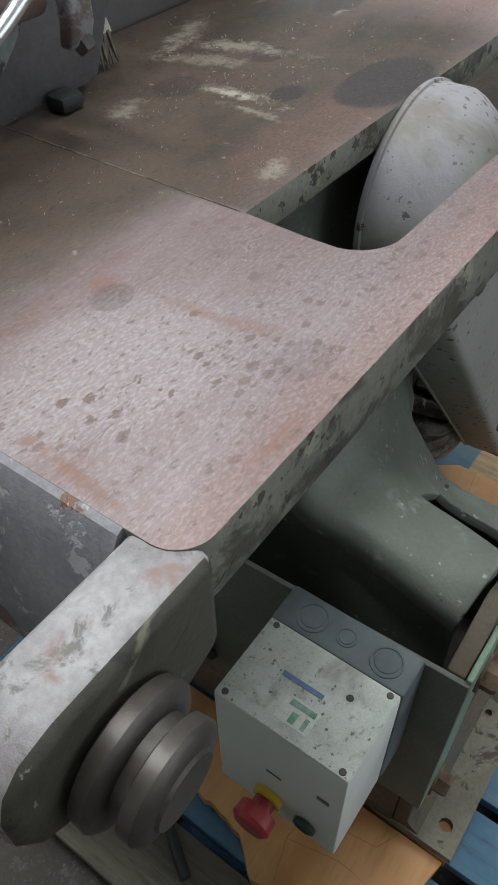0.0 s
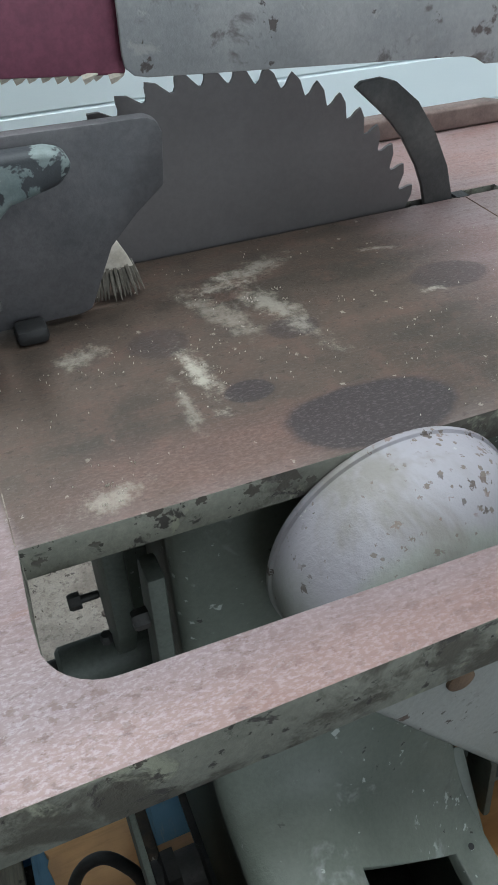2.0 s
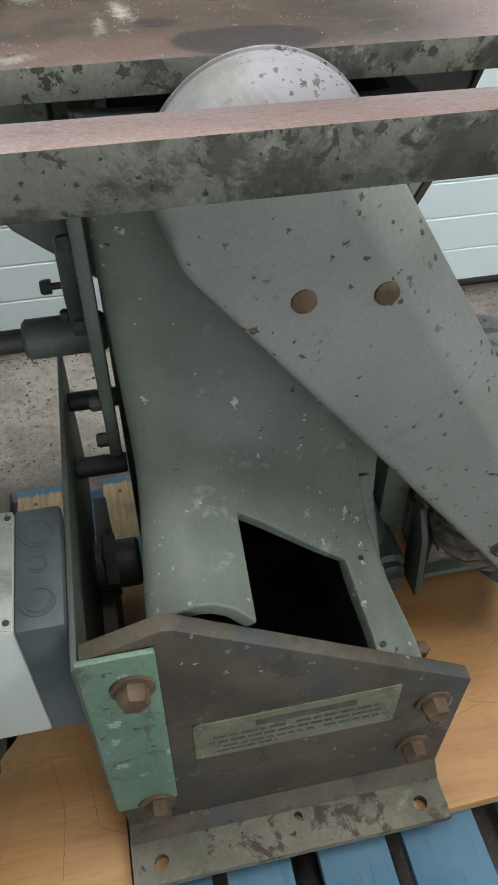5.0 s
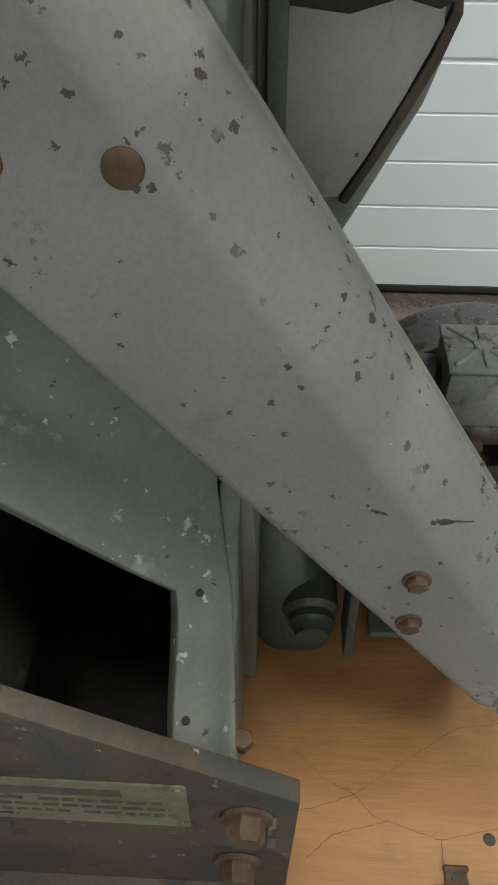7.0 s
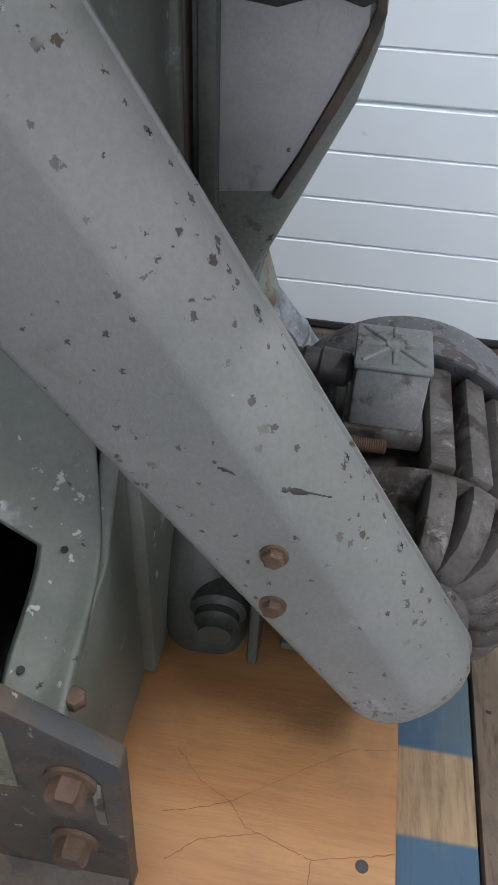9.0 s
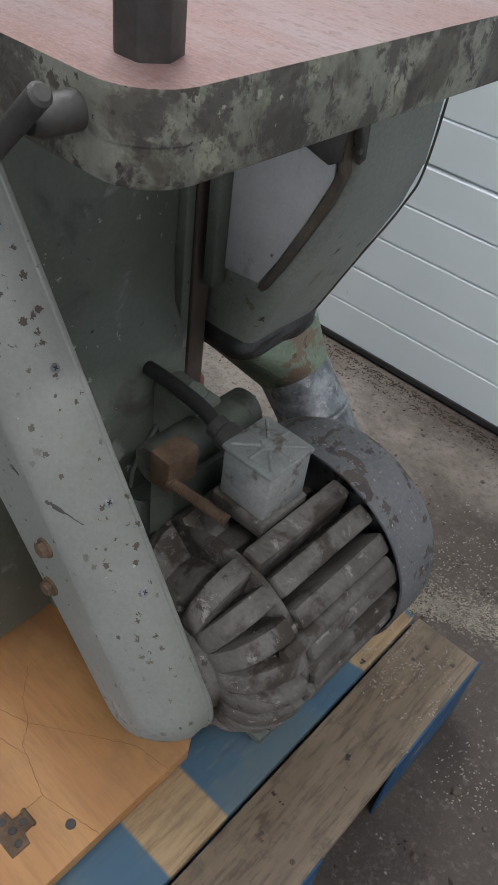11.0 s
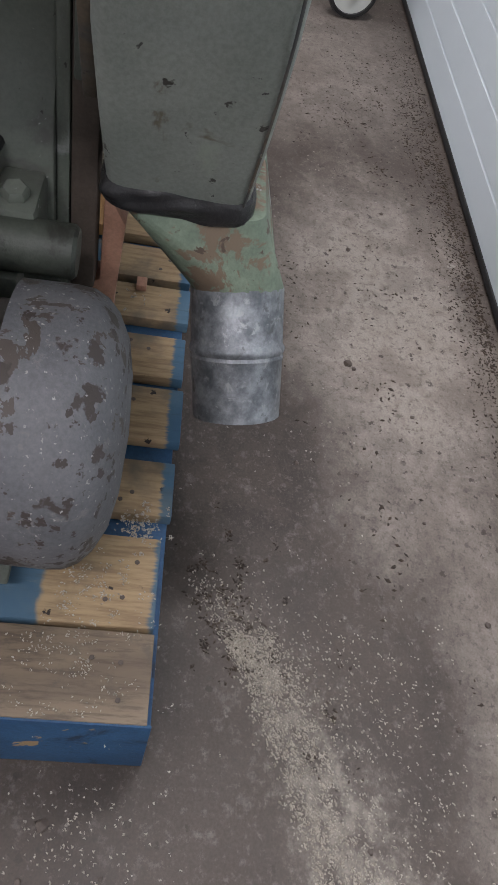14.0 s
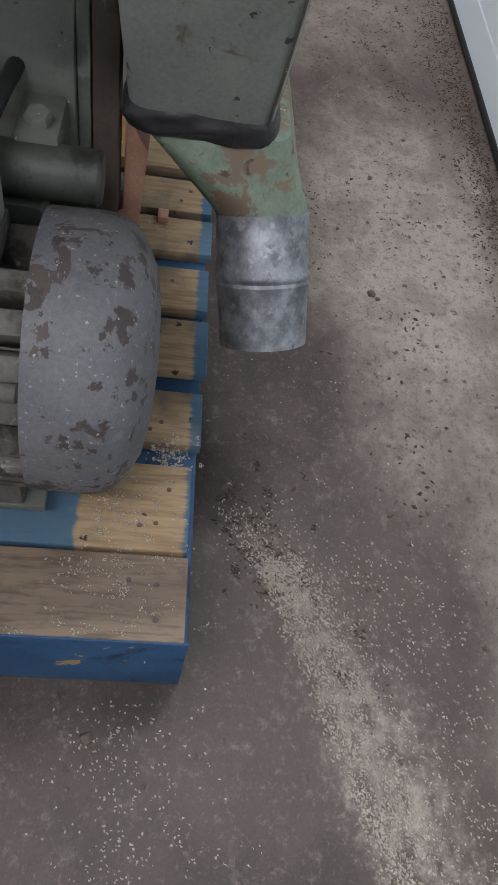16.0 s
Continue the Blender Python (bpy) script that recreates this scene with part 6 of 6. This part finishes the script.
def flakes(name, label, spots, material, seed, size=(0.0012, 0.004), z=0.0):
    """Thin curled chips strewn over spots of (x, y, rx, ry, turn, count)."""
    rnd = random.Random(seed)
    verts, faces = [], []
    for cx, cy, rx, ry, turn, count in spots:
        nests = []
        for _ in range(count):
            if rnd.random() < 0.16 or not nests:
                nests.append((rnd.gauss(0, 0.5), rnd.gauss(0, 0.5)))
            u, v = rnd.choice(nests[-12:])
            u, v = u + rnd.gauss(0, 0.05), v + rnd.gauss(0, 0.05)
            ca, sa = math.cos(radians(turn)), math.sin(radians(turn))
            x, y = cx + u * rx * ca - v * ry * sa, cy + u * rx * sa + v * ry * ca
            if z == ZT and 0.08 < x < 0.56 and 0.025 < y < 0.135:
                continue
            s, a = rnd.uniform(*size), rnd.uniform(0, math.pi)
            w = s * rnd.uniform(0.22, 0.6)
            dx, dy, ex, ey = math.cos(a) * s, math.sin(a) * s, -math.sin(a) * w, math.cos(a) * w
            h, k = rnd.uniform(0.0004, 0.0014), len(verts)
            verts += [(x - dx, y - dy, z + 0.0002), (x + ex, y + ey, z + h), (x + dx, y + dy, z + 0.0003), (x - ex, y - ey, z + 0.0002), (x, y, z + h + 0.0006)]
            faces += [(k, k + 3, k + 4), (k + 3, k + 2, k + 4), (k + 2, k + 1, k + 4), (k + 1, k, k + 4), (k, k + 1, k + 2, k + 3)]
    me = bpy.data.meshes.new(name)
    me.from_pydata(verts, [], faces)
    me.materials.append(material)
    return tagged(new(name, me), label, "sawdust", kind="stuff")


def sawdust_trail():
    """Fine chips swept into a curved trail: a sharp dense edge on one side, thinning out on the other."""
    path = [(0.655, 0.560), (0.735, 0.622), (0.784, 0.650), (0.854, 0.672), (0.926, 0.700), (1.026, 0.740), (1.088, 0.764), (1.180, 0.785), (1.32, 0.80), (1.50, 0.82)]
    rnd = random.Random(11)
    spots = []
    for k in range(1900):
        u = rnd.random() * (len(path) - 1)
        i = int(u)
        f = u - i
        x = path[i][0] + (path[i + 1][0] - path[i][0]) * f
        y = path[i][1] + (path[i + 1][1] - path[i][1]) * f
        spread = 0.040 if i < 2 else 0.070
        v = rnd.expovariate(1 / spread) - rnd.uniform(0, 0.012)
        spots.append((x - v * 0.35, y + v * 0.95, rnd.uniform(0.010, 0.026), rnd.uniform(0.006, 0.013), rnd.uniform(10, 60), rnd.randint(2, 9) if i == 0 else rnd.randint(10, 50) if v < 0.06 else rnd.randint(3, 16)))
    for x, y, r, n in ((0.985, 0.455, 0.06, 60), (1.08, 0.46, 0.10, 100), (1.18, 0.52, 0.10, 80), (0.70, 0.57, 0.05, 16), (0.86, 0.80, 0.14, 8), (1.02, 0.88, 0.16, 8)):
        for k in range(n):
            spots.append((x + rnd.gauss(0, r), y + rnd.gauss(0, r * 0.5), 0.014, 0.008, rnd.uniform(0, 90), rnd.randint(4, 16)))
    return [p for p in spots if not (p[0] < 0.93 and p[1] < 0.53)]


flakes("floor_sawdust", "pale sawdust strewn in a trail over the concrete beside the pallet", sawdust_trail(), pale_dust, 11, (0.0004, 0.0017))
flakes("floor_litter", "dark crumbs and dead leaves scattered on the concrete", [(0.35, 0.95, 0.9, 0.35, 0, 160), (-0.4, 1.10, 1.0, 0.05, 0, 1700), (0.1, 1.125, 0.8, 0.02, 0, 900), (-0.7, 0.95, 0.6, 0.2, 0, 350), (0.5, 1.12, 0.8, 0.03, 0, 700), (1.0, 0.35, 0.25, 0.2, 0, 40), (1.05, 0.2, 0.2, 0.3, 0, 50), (0.70, 0.625, 0.10, 0.06, 20, 420), (0.86, 0.72, 0.2, 0.08, 20, 60)], leaf_brown, 12, (0.0010, 0.0048))
flakes("floor_crumbs", "larger dark crumbs and curled leaf scraps on the concrete", [(0.10, 0.85, 0.5, 0.2, 0, 12), (0.3, 0.8, 0.4, 0.2, 0, 10), (0.0, 1.0, 0.5, 0.2, 0, 12), (-0.4, 1.0, 0.6, 0.15, 0, 70), (-0.75, 1.04, 0.5, 0.10, 0, 150), (-0.2, 1.135, 1.2, 0.02, 0, 420), (0.2, 0.95, 0.6, 0.25, 0, 16), (0.7, 0.95, 0.4, 0.15, 0, 10), (0.5, 0.75, 0.3, 0.2, 0, 8), (0.975, 0.416, 0.006, 0.006, 0, 5), (1.10, 0.2, 0.1, 0.2, 0, 12)], leaf_brown, 15, (0.0022, 0.0068))
flakes("table_dust", "pale sawdust flecks on the table", [(0.25, 0.25, 0.30, 0.12, 0, 260), (0.05, 0.09, 0.16, 0.08, 0, 60), (0.236, 0.232, 0.03, 0.012, -60, 50), (0.30, 0.30, 0.05, 0.02, -14, 40), (0.55, 0.25, 0.2, 0.15, 0, 25), (0.144, 0.146, 0.02, 0.008, 10, 40)], pale_dust, 13, (0.0003, 0.0008), ZT)
flakes("pallet_dust", "sawdust lying on the pallet boards", [(0.668, 0.484, 0.03, 0.03, 0, 500), (0.25, 0.45, 0.03, 0.03, 0, 60), (0.85, 0.44, 0.05, 0.10, 0, 350), (0.75, 0.44, 0.06, 0.07, 0, 400)], pale_dust, 14, (0.0006, 0.002), PT)
